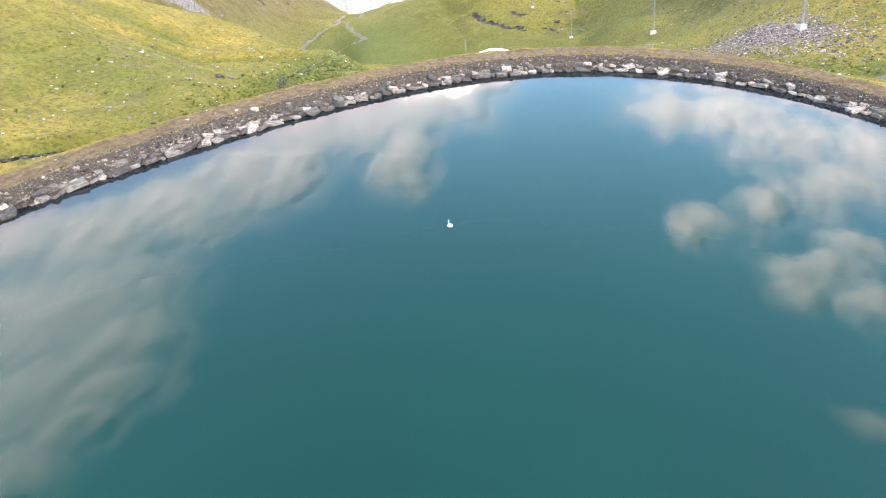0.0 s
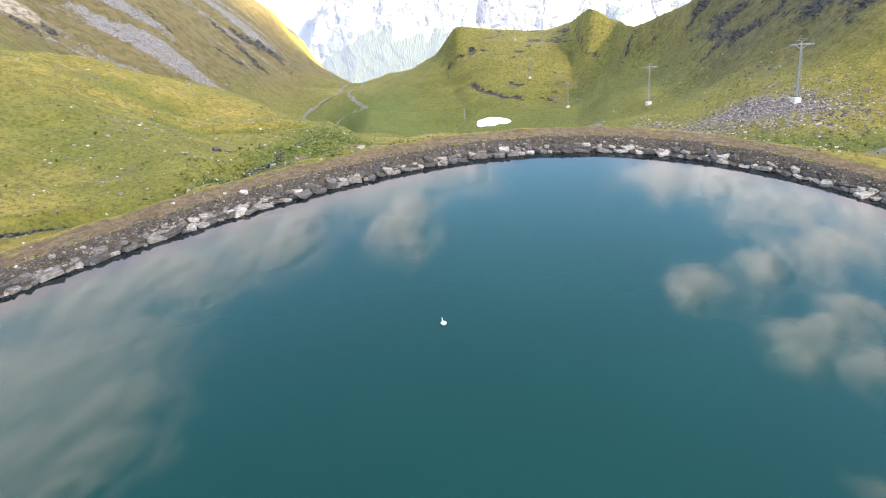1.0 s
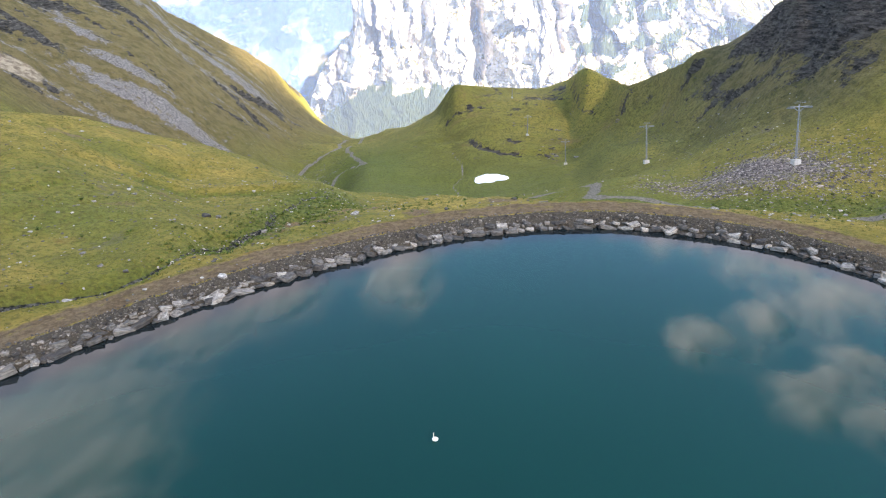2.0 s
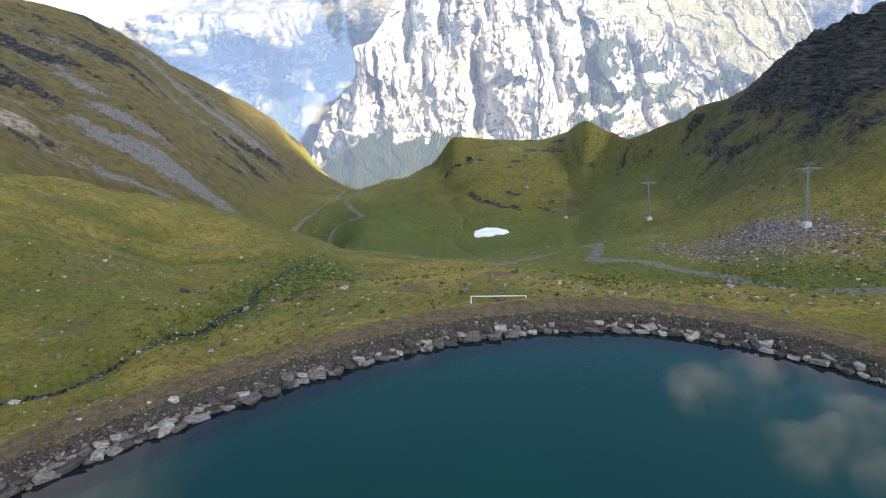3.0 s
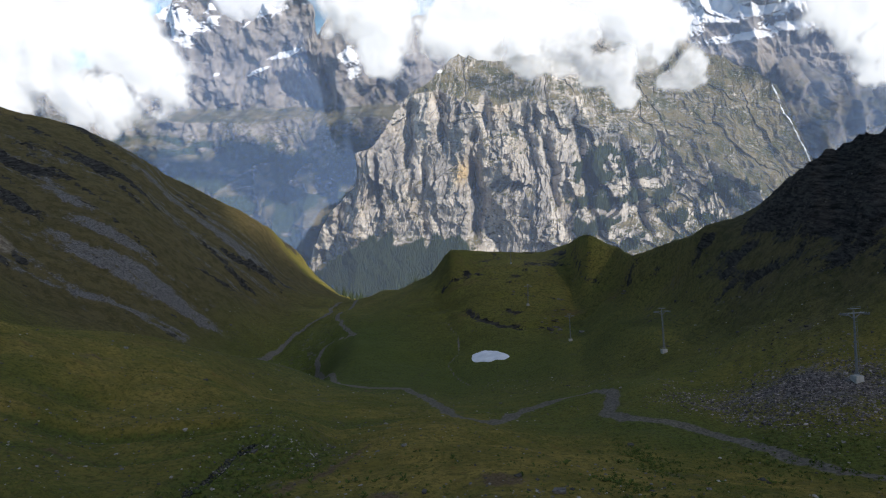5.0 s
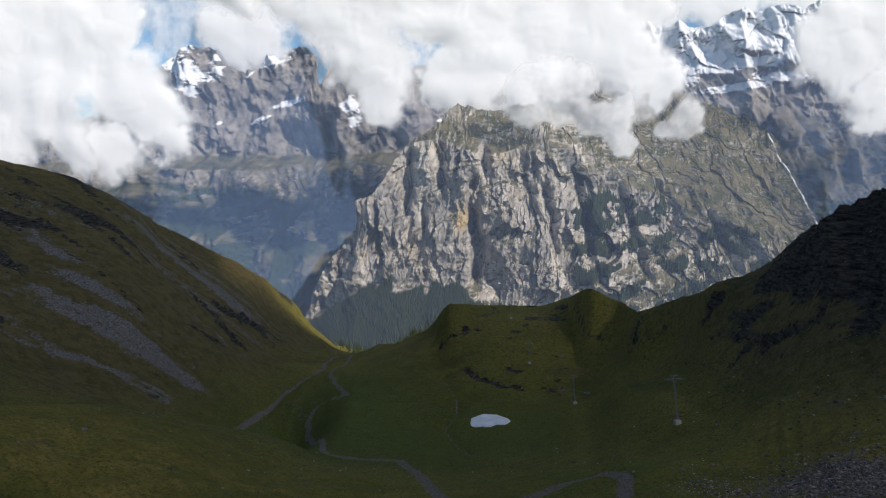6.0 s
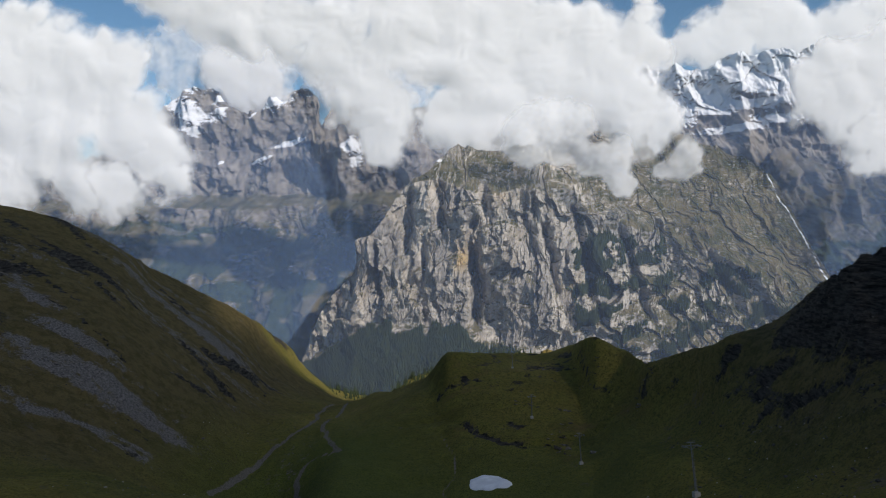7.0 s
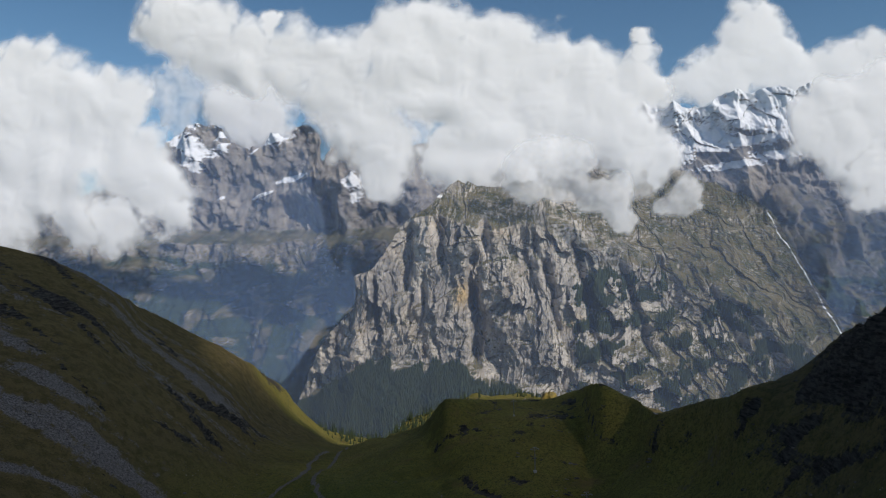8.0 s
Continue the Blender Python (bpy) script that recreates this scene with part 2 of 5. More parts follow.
# shade below 1 darkens the rock colours themselves
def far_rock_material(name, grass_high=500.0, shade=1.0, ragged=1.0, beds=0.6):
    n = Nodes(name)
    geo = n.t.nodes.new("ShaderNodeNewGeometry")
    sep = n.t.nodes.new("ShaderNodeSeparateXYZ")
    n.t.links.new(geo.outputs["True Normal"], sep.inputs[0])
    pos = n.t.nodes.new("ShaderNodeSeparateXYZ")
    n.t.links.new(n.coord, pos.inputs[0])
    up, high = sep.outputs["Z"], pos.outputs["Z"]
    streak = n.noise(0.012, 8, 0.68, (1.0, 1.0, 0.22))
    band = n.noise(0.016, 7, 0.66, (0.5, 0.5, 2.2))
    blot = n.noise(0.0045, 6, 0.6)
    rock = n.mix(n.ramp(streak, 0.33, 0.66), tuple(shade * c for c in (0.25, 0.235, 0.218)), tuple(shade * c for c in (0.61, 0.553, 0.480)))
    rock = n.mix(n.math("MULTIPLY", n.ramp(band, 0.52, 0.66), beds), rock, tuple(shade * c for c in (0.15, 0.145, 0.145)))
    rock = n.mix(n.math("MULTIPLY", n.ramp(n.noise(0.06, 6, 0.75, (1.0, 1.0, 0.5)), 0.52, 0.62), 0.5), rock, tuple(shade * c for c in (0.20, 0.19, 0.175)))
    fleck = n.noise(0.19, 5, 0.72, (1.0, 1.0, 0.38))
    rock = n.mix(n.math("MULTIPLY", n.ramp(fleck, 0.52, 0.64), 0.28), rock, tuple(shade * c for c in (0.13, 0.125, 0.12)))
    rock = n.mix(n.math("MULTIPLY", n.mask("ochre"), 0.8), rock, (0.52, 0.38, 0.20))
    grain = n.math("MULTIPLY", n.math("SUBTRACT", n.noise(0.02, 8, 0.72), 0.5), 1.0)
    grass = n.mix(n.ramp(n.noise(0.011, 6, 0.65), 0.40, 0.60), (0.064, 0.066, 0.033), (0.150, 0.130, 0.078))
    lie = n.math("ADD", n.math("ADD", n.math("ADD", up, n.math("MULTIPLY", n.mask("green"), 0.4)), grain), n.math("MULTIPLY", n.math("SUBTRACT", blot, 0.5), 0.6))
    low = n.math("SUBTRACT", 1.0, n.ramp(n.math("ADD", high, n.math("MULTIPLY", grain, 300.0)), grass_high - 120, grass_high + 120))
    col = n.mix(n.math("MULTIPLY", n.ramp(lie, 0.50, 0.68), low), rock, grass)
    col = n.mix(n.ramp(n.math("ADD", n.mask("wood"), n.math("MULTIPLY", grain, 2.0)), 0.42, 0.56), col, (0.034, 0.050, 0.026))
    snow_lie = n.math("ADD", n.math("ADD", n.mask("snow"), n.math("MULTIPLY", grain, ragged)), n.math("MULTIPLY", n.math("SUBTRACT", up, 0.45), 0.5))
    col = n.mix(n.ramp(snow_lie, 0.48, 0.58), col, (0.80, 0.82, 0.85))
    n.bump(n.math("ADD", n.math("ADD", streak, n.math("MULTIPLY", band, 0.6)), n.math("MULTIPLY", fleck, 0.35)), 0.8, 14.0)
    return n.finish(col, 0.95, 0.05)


def water_material():
    n = Nodes("lake_water")
    big = n.noise(0.02, 3)
    col = n.mix(n.ramp(big, 0.3, 0.7), (0.0002, 0.0228, 0.0176), (0.0003, 0.0320, 0.0238))
    # water colour darkens towards the shore
    col = n.mix(n.ramp(n.math("ADD", n.mask("near_shore"), n.math("MULTIPLY", n.math("SUBTRACT", n.noise(0.7, 5, 0.6), 0.5), 0.5)), 0.15, 0.75), col, (0.008, 0.012, 0.013))
    n.bump(n.noise(0.9, 3, 0.5), 0.06, 0.03)
    n.bsdf.inputs["IOR"].default_value = 1.33
    return n.finish(col, 0.04, 0.4)


def cloud_material(name, lift=0.45, soft=0.62, tone=(0.82, 0.83, 0.85), even=1.0, cover=1.0):
    n = Nodes(name)
    wisps = n.math("MULTIPLY", n.math("SUBTRACT", n.noise(0.010, 7, 0.58), 0.5), 0.5)
    alpha = n.ramp(n.math("ADD", n.mask("puff"), wisps), 0.10, soft)
    diff = n.t.nodes.new("ShaderNodeBsdfDiffuse")
    tran = n.t.nodes.new("ShaderNodeBsdfTranslucent")
    clear = n.t.nodes.new("ShaderNodeBsdfTransparent")
    for s in (diff, tran):
        s.inputs["Color"].default_value = (*tone, 1)
    # light scattered many times inside the cloud evens out its relief
    geo = n.t.nodes.new("ShaderNodeNewGeometry")
    bend = n.t.nodes.new("ShaderNodeVectorMath")
    bend.operation = "MULTIPLY_ADD"
    n.t.links.new(geo.outputs["Normal"], bend.inputs[0])
    bend.inputs[1].default_value = (even, even, even)
    bend.inputs[2].default_value = tuple((1 - even) * c for c in (0.25, -0.75, 0.55))
    if even < 1:
        n.t.links.new(bend.outputs[0], diff.inputs["Normal"])
    a = n.t.nodes.new("ShaderNodeMixShader")
    a.inputs[0].default_value = lift
    n.t.links.new(diff.outputs[0], a.inputs[1])
    n.t.links.new(tran.outputs[0], a.inputs[2])
    b = n.t.nodes.new("ShaderNodeMixShader")
    n.t.links.new(n.math("MULTIPLY", alpha, cover), b.inputs[0])
    n.t.links.new(clear.outputs[0], b.inputs[1])
    n.t.links.new(a.outputs[0], b.inputs[2])
    n.t.links.new(b.outputs[0], n.out.inputs["Surface"])
    n.t.nodes.remove(n.bsdf)
    return n.mat


def stone_material(name, dark, light, scale=3.0, loose=False):
    n = Nodes(name)
    info = n.t.nodes.new("ShaderNodeNewGeometry" if loose else "ShaderNodeObjectInfo")
    f = n.noise(scale, 7, 0.7, (1, 1, 2.2))
    col = n.mix(n.ramp(f, 0.3, 0.72), dark, light)
    tint = n.mix(n.math("POWER", info.outputs["Random Per Island" if loose else "Random"], 2.2), (0.26, 0.25, 0.25), (1.5, 1.45, 1.38))
    mul = n.t.nodes.new("ShaderNodeMix")
    mul.data_type, mul.blend_type = "RGBA", "MULTIPLY"
    mul.inputs["Factor"].default_value = 1.0
    n.t.links.new(col, mul.inputs[6])
    n.t.links.new(tint, mul.inputs[7])
    n.bump(f, 0.6, 0.08)
    return n.finish(mul.outputs[2], 0.85, 0.3)


M_GROUND = ground_material()
M_CLIFF = far_rock_material("limestone_wall", grass_high=420.0, ragged=0.4, beds=0.4)
# darker copies of the limestone: these ranges carry their shade in the rock colour
M_BACK = far_rock_material("shade_tinted_range", grass_high=200.0, shade=0.60, ragged=0.22, beds=0.3)
M_FLANK = far_rock_material("shade_tinted_flank", grass_high=250.0, shade=0.42, ragged=0.3, beds=0.3)
M_WATER = water_material()
M_CLOUD = cloud_material("cloud_white", 0.12, 0.66, (0.87, 0.87, 0.87), 0.66)
M_STONE = stone_material("grey_schist", (0.055, 0.050, 0.046), (0.35, 0.322, 0.29))
M_PEBBLE = stone_material("dark_rubble", (0.048, 0.041, 0.034), (0.26, 0.23, 0.20), 5.0, True)
M_SCREE = stone_material("brown_grey_scree", (0.095, 0.080, 0.072), (0.42, 0.355, 0.33), 1.5, True)
M_SCATTER = stone_material("pale_schist", (0.12, 0.11, 0.10), (0.45, 0.42, 0.385), 3.0, True)
M_STEEL = plain("galvanised_steel", (0.235, 0.24, 0.245), (0.145, 0.15, 0.155), 2.0, 0.55, 0.4)
M_CONCRETE = plain("pale_concrete", (0.46, 0.445, 0.42), (0.33, 0.32, 0.30), 1.5, 0.9)
M_PAINT = plain("white_goal_paint", (0.78, 0.77, 0.70), (0.55, 0.54, 0.48), 3.0, 0.5)
M_SNOW = plain("old_snow", (0.86, 0.86, 0.88), (0.70, 0.70, 0.72), 0.3, 0.6, 0.0, 0.4, 0.1)
M_FIR = plain("spruce_needles", (0.042, 0.060, 0.027), (0.020, 0.030, 0.014), 0.4, 0.95)

# ---- the basin ----
CX, CY = 2.0, 22.0        # middle of the reservoir; bearings are measured from it
# shore radius by bearing
SHORE = ((-180, 34), (-140, 34), (-110, 32.5), (-90, 30.8), (-80, 29.8), (-74, 29.1), (-68.6, 28.4), (-62.8, 27.7), (-56, 27), (-49, 26.7), (-41, 26.65), (-32, 27.1), (-23, 27.9), (-15, 29), (-8, 30.2), (-1, 31.55), (3, 32.2), (7, 33), (10.5, 33.4), (15, 34.25), (21, 34.8), (30, 35.5), (39, 35.7), (47, 35.4), (70, 34.8), (110, 35), (145, 35), (180, 34))
# skyline of the basin: bearing, distance, height above the water
CREST = ((-60, 470, 75), (-48, 480, 62), (-37, 500, 36), (-33.6, 502, 27), (-30.8, 504, 16), (-28.6, 504, 2), (-26.7, 539, -13), (-23.1, 542, -34), (-20.3, 556, -55), (-17.6, 664, -100), (-15.6, 740, -150), (-12.8, 710, -173), (-9.8, 622, -146), (-7.7, 461, -92), (-5.6, 398, -67), (-3.7, 371, -48), (-1.3, 383, -52), (1.3, 402, -56), (3.5, 408, -57), (5.8, 411, -53), (7.9, 360, -38), (9.9, 357, -43), (11.7, 312, -39), (14.3, 300, -30), (16.8, 270, -18), (19.9, 271, -12), (22.5, 265, 0), (24.1, 256, 6), (25.8, 262, 10), (27.9, 247, 16), (36, 253, 41), (60, 345, 50))
# ground between shore and skyline: by bearing, heights at these distances
DIST = (42, 70, 105, 150, 205, 280, 370)
BODY = {-56: (-7.0, -6.0, -2.3, 5.9, 13.1, 25.0, 45.0),
        -44: (-7.1, -8.9, -4.2, -5.9, -13.3, -5.9, 14.1),
        -36: (-6.6, -9.0, -11.8, -12.1, -32.5, -38.3, -10.0),
        -30: (-7.6, -11.7, -17.1, -18.5, -34.4, -57.1, -26.7),
        -24: (-7.7, -12.4, -17.9, -25.5, -42.4, -78.0, -61.3),
        -18: (-7.0, -13.0, -19.0, -36.2, -49.9, -92.0, -88.6),
        -12: (-7.0, -13.0, -24.4, -37.8, -59.2, -72.0, -83.0),
        -6: (-7.0, -13.0, -23.8, -40.8, -60.3, -75.0, -68.0),
        0: (-7.0, -11.7, -24.9, -40.5, -60.3, -71.0, -57.0),
        6: (-6.0, -11.5, -25.7, -38.2, -55.1, -67.7, -58.5),
        12: (-6.0, -12.0, -24.8, -33.5, -44.4, -47.7, -50.5),
        18: (-6.0, -11.0, -24.6, -31.0, -33.5, -37.5, -24.6),
        25: (-6.0, -10.0, -23.8, -21.3, -20.4, -11.2, 0.9),
        34: (-6.0, -9.0, -21.4, -15.0, -4.6, 6.6, 15.9),
        48: (-6.0, -9.0, -11.9, -2.9, 9.7, 25.7, 37.8)}


def shore_radius(a):
    return curve(a, *zip(*SHORE))


def natural(a, r):
    """Height of the ground at bearing a (degrees) and distance r, without the dam and fine relief."""
    b = np.clip(a, -60, 60)
    rc = curve(b, [c[0] for c in CREST], [c[1] for c in CREST])
    zc = curve(b, [c[0] for c in CREST], [c[2] for c in CREST])
    keys = list(BODY)
    cols = [curve(b, keys, [BODY[k][i] for k in keys]) for i in range(len(DIST))]
    # where the skyline is near, the far stations move in
    draw = np.minimum((0.93 * rc - 150) / (DIST[-1] - 150), 1)
    st = np.stack([0 * r, *[d + 0 * r if d <= 150 else 150 + (d - 150) * draw for d in DIST], rc], 0)
    hs = np.stack([cols[0] + 1.0, *cols, zc], 0)
    step = np.diff(st, axis=0)
    sec = np.diff(hs, axis=0) / step
    mid = (sec[:-1] * step[1:] + sec[1:] * step[:-1]) / (step[1:] + step[:-1])
    slope = np.concatenate([sec[:1], mid, sec[-1:]], 0)
    i = np.clip((st[1:-1] <= r).sum(0), 0, len(DIST))
    take = lambda A, k: np.take_along_axis(A, k[None], 0)[0]
    h = take(step, i)
    t = np.clip((r - take(st, i)) / h, 0, 1)
    z0, z1, m0, m1 = take(hs, i), take(hs, i + 1), take(slope, i), take(slope, i + 1)
    z = z0 * (1 + 2 * t) * (1 - t) ** 2 + m0 * h * t * (1 - t) ** 2 + z1 * t * t * (3 - 2 * t) + m1 * h * t * t * (t - 1)
    v = r / rc
    beyond = np.maximum(r - rc, 0)
    z = z - 0.62 * beyond * smooth(0, 30, beyond)
    # the wooded alp behind the skyline
    x, y = CX + r * np.sin(np.radians(a)), CY + r * np.cos(np.radians(a))
    alp = -138 + 6 * fbm(x / 35, y / 35, 3, 17) - 0.16 * (y - 680) - 0.34 * np.maximum(-25 - x, 0) - 0.8 * np.maximum(-112 - x, 0) - 0.7 * np.maximum(y - 960, 0) - 0.5 * np.maximum(x - 160, 0) - 1.5 * np.maximum(620 - y, 0) + 7 * fbm(x / 90, y / 90, 4, 15)
    low = -195 - 0.30 * (y - 760) - 1.2 * np.maximum(y - 930, 0) - 1.4 * np.maximum(700 - y, 0) - 1.0 * np.maximum(x - 10, 0) + 6 * fbm(x / 70, y / 70, 4, 16) + 0.25 * np.maximum(-130 - x, 0)
    z = np.where(beyond > 0, np.maximum(z, np.maximum(alp, np.where(y < 1500, low, -999))), z)
    z = np.maximum(z, -760 + 0 * z)
    return z, v, rc


def blob(x, y, px, py, rx, ry, turn=0.0):
    c, s = math.cos(radians(turn)), math.sin(radians(turn))
    u, w = (x - px) * c + (y - py) * s, -(x - px) * s + (y - py) * c
    return np.exp(-((u / rx) ** 2 + (w / ry) ** 2))


def line_mask(x, y, pts, width):
    """1 on a bent line, falling to 0 at width from it."""
    best = np.full(x.shape, 1e9)
    for (ax, ay), (bx, by) in zip(pts[:-1], pts[1:]):
        dx, dy = bx - ax, by - ay
        t = np.clip(((x - ax) * dx + (y - ay) * dy) / (dx * dx + dy * dy), 0, 1)
        best = np.minimum(best, np.hypot(x - ax - t * dx, y - ay - t * dy))
    return np.clip(1 - best / width, 0, 1)


def wander(x, y):
    """Shifts a place a little, so that brooks and paths drawn by it meander."""
    return x + 1.6 * fbm(x / 9, y / 9, 3, 93), y + 1.6 * fbm(x / 9, y / 9, 3, 94)


BROOK = ((-80, 30), (-58, 45), (-42, 54), (-35, 59), (-32, 64), (-30.5, 68), (-30.5, 74), (-29, 79), (-28.5, 85), (-29.8, 91), (-31, 99), (-29.6, 104), (-29.5, 111))
GULLY = ((-26, 82), (-24.7, 92), (-25, 99), (-22.6, 101), (-21.1, 105), (-21.4, 117), (-19, 124))
TRACK = ((-50, 232), (-38, 228), (-26, 225), (-19, 205), (-12, 178), (-6, 150), (-2, 143), (2, 142), (9, 162), (16.5, 171), (24.5, 175), (27.5, 166), (25.3, 156), (23.5, 151.5), (27.8, 144), (36, 140), (42.3, 133), (45.5, 122), (48, 118.5), (54, 114), (61, 112.8), (75, 110), (100, 104))
DITCH = ((11, 93), (14.8, 89.4), (18.3, 84.3), (21, 79), (26, 77.5), (36, 79), (46, 80))
LANE = ((-50, 232), (-66, 280), (-80, 310), (-83, 320), (-82, 331), (-75, 333), (-66, 327.5), (-71, 340), (-78, 352), (-85, 372), (-89, 428), (-100, 490), (-110, 546))
BECK = ((-112, 300), (-109.5, 334), (-107.4, 351), (-101.8, 370), (-97.7, 386), (-104, 440), (-112, 500))
RILL = ((-6, 245), (-13.7, 269), (-17.6, 285), (-13.1, 294), (-15, 313.6), (-23, 337))
LIP = ((-40, 345), (-21.6, 350), (-8, 330), (2.6, 318), (13, 315), (24, 317), (34, 319), (43.4, 325), (54, 331))
SLIDE = ((-240, 282), (-213, 287), (-206, 289), (-190, 296), (-169, 298), (-151, 306), (-140, 315))
SLIDE_HIGH = ((-270, 350), (-247, 366), (-227, 355), (-199, 336), (-175, 321), (-160, 318))
RIM_GRAVEL = ((-242, 438), (-223, 432), (-214, 440), (-195, 452), (-177, 442), (-165, 440))
SLIDE_PALE = ((-192, 257), (-181, 263), (-175, 265), (-165, 271.5), (-157, 280.6), (-146, 284), (-136, 292))


def rock_zone(x, y):
    z = 1.2 * blob(x, y, 108, 240, 20, 32) + 1.0 * blob(x, y, 130, 210, 26, 44) + 0.8 * blob(x, y, 98, 205, 10, 16) + 0.6 * blob(x, y, 94, 257, 8, 10)
    z += 0.75 * blob(x, y, 79, 273, 3.5, 5) + 0.5 * blob(x, y, 61, 322, 7, 7) + 0.5 * blob(x, y, 70, 308, 5, 7) + 0.45 * blob(x, y, 73, 272, 4, 7) + 0.5 * blob(x, y, 90, 180, 8, 8)
    z += 0.85 * blob(x, y, -151, 368, 14, 4, 40) + 0.85 * blob(x, y, -157, 431, 22, 7, 49) + 0.6 * blob(x, y, -219, 303, 26, 12, 20) + 0.6 * blob(x, y, -251, 354, 34, 10, 30) + 0.7 * blob(x, y, -220, 313, 17, 5, -18) + 0.7 * blob(x, y, -242, 354, 14, 5, 30) + 0.55 * blob(x, y, -258, 382, 14, 6, 20) + 0.7 * blob(x, y, -228, 400, 10, 5, 10) + 0.5 * blob(x, y, -184, 472, 7, 4)
    z += 0.6 * blob(x, y, -229, 399, 26, 9, 20) + 0.42 * blob(x, y, 42, 340, 6, 4) + 0.42 * blob(x, y, 25, 332, 12, 3) + 0.6 * blob(x, y, -14, 372, 22, 4, 10)
    z += 0.4 * blob(x, y, -62, 352, 9, 5) + 0.7 * blob(x, y, -200, 620, 16, 60)
    return z


def swells(x, y):
    """Long low swells along the grassy spur."""
    u, v = 0.92 * x + 0.39 * y, -0.39 * x + 0.92 * y
    return 1.25 * ridged(u / 60, v / 13, 3, 27, 0.5) + 0.9 * fbm(u / 30, v / 4.5, 3, 28)


def ground(x, y):
    dx, dy = x - CX, y - CY
    r, a = np.hypot(dx, dy), np.degrees(np.arctan2(dx, dy))
    s = r - shore_radius(a)
    n, v, rc = natural(a, r)
    amp = smooth(8, 60, s)
    n = n + amp * (1.5 * fbm(x / 30, y / 30, 5, 3) + 2.5 * fbm(x / 110, y / 110, 4, 9) * smooth(60, 250, s))
    far = smooth(110, 330, r)
    n = n + far * 3.0 * ridged(x / 60 + 0.02 * n, y / 60, 5, 21) * smooth(-3, 25, np.abs(dx) - 60)
    spur = blob(x, y, -50, 122, 62, 44, 22)
    n = n + amp * spur * swells(x, y)
    rz = np.clip(rock_zone(x, y), 0, 1)
    band = n / 3.2 + 0.9 * fbm(x / 26, y / 26, 4, 23)
    fr = band - np.floor(band)
    n = n + rz * (2.6 * (smooth(0.25, 0.75, fr) - fr) + 1.5 * ridged(x / 14, y / 14, 4, 24))
    ter = n / 1.7 + 0.7 * fbm(x / 18, y / 18, 3, 25)
    ft = ter - np.floor(ter)
    n = n + (1 - rz) * amp * 0.55 * (smooth(0.2, 0.8, ft) - ft)
    n = n + amp * 0.30 * fbm(x / 6, y / 6, 3, 26)
    wx, wy = wander(x, y)
    n = n - 1.3 * line_mask(wx, wy, BROOK, 3.0) - 1.6 * line_mask(x, y, BECK, 5.0) - 0.8 * line_mask(wx, wy, GULLY, 3.5) - 0.8 * line_mask(x, y, RILL, 3.0)
    n = n - 1.3 * line_mask(wx, wy, LIP, 3.5)
    # runnels down the flanks
    right = smooth(45, 75, x) * smooth(150, 190, y) * (1 - smooth(340, 370, y))
    left = smooth(-105, -150, x) * smooth(215, 270, y) * (1 - smooth(520, 580, y))
    n = n + 1.1 * right * fbm((0.97 * x + 0.26 * y) / 8, (0.97 * y - 0.26 * x) / 45, 4, 96) + 1.3 * left * fbm((x + 0.2 * y) / 70, (y - 0.12 * x) / 8, 4, 61)
    dam = np.where(s < 0, s * 0.55, np.where(s < 1.3, 1.0 * smooth(-0.3, 1.3, s), np.where(s < 3.5, 1.0, 1.0 - 0.55 * (s - 3.5))))
    k = 1.0
    top = np.maximum(n, dam)
    z = np.where(s > 2.2, top + k * np.exp(-np.abs(n - dam) / k) * 0.35, dam)
    z = z + 0.10 * fbm(x / 2.2, y / 2.2, 4, 5) * smooth(0, 3, s) + 0.05 * fbm(x / 0.7, y / 0.7, 2, 6)
    return z, s, v, n, a, r


def height(x, y):
    return float(ground(np.array([[float(x)]]), np.array([[float(y)]]))[0][0, 0])


AZ = np.r_[np.arange(-64, 64, 0.22), np.arange(64, 296, 4.0)]
SS = [-6.0, -3.0]
while SS[-1] < 2200:
    SS.append(SS[-1] + max(0.30, 0.0095 * (SS[-1] + 30)))
SS = np.array(SS)
AA, S2 = np.meshgrid(AZ, SS)
AW = (AA + 180) % 360 - 180
RR = shore_radius(AW) + S2
GX, GY = CX + RR * np.sin(np.radians(AW)), CY + RR * np.cos(np.radians(AW))
GZ, GS, GV, GN, GA, GR = ground(GX, GY)
scree = 0.8 * blob(GX, GY, 60, 147, 15, 10, -30) + 0.35 * line_mask(GX, GY, ((69, 238), (72, 233), (78, 218), (81, 199)), 5) + 0.3 * line_mask(GX, GY, ((66, 160), (73, 162), (86, 162)), 4)
SX, SY = GX + 5 * fbm(GX / 22, GY / 22, 4, 44), GY + 5 * fbm(GX / 22, GY / 22, 4, 45)
seams = smooth(-0.38, 0.30, fbm((0.95 * GX + 0.3 * GY) / 55, (0.95 * GY - 0.3 * GX) / 3.6, 5, 46))
scree += (0.28 + 0.72 * seams) * (0.80 * line_mask(SX, SY, SLIDE, 16) + 1.05 * line_mask(SX, SY, SLIDE_PALE, 7) + 0.7 * blob(GX, GY, -132, 289, 8, 5, 20) + 0.66 * line_mask(SX, SY, SLIDE_HIGH, 15) + 0.55 * line_mask(SX, SY, RIM_GRAVEL, 13)) + 0.35 * blob(GX, GY, -90, 340, 16, 60, 10)
slope_left = smooth(-105, -150, GX) * smooth(215, 270, GY) * (1 - smooth(470, 520, GY))
run = fbm((GX + 0.2 * GY) / 95, (GY - 0.12 * GX) / 9, 5, 61)
scree += slope_left * 0.55 * smooth(0.0, 0.40, run)
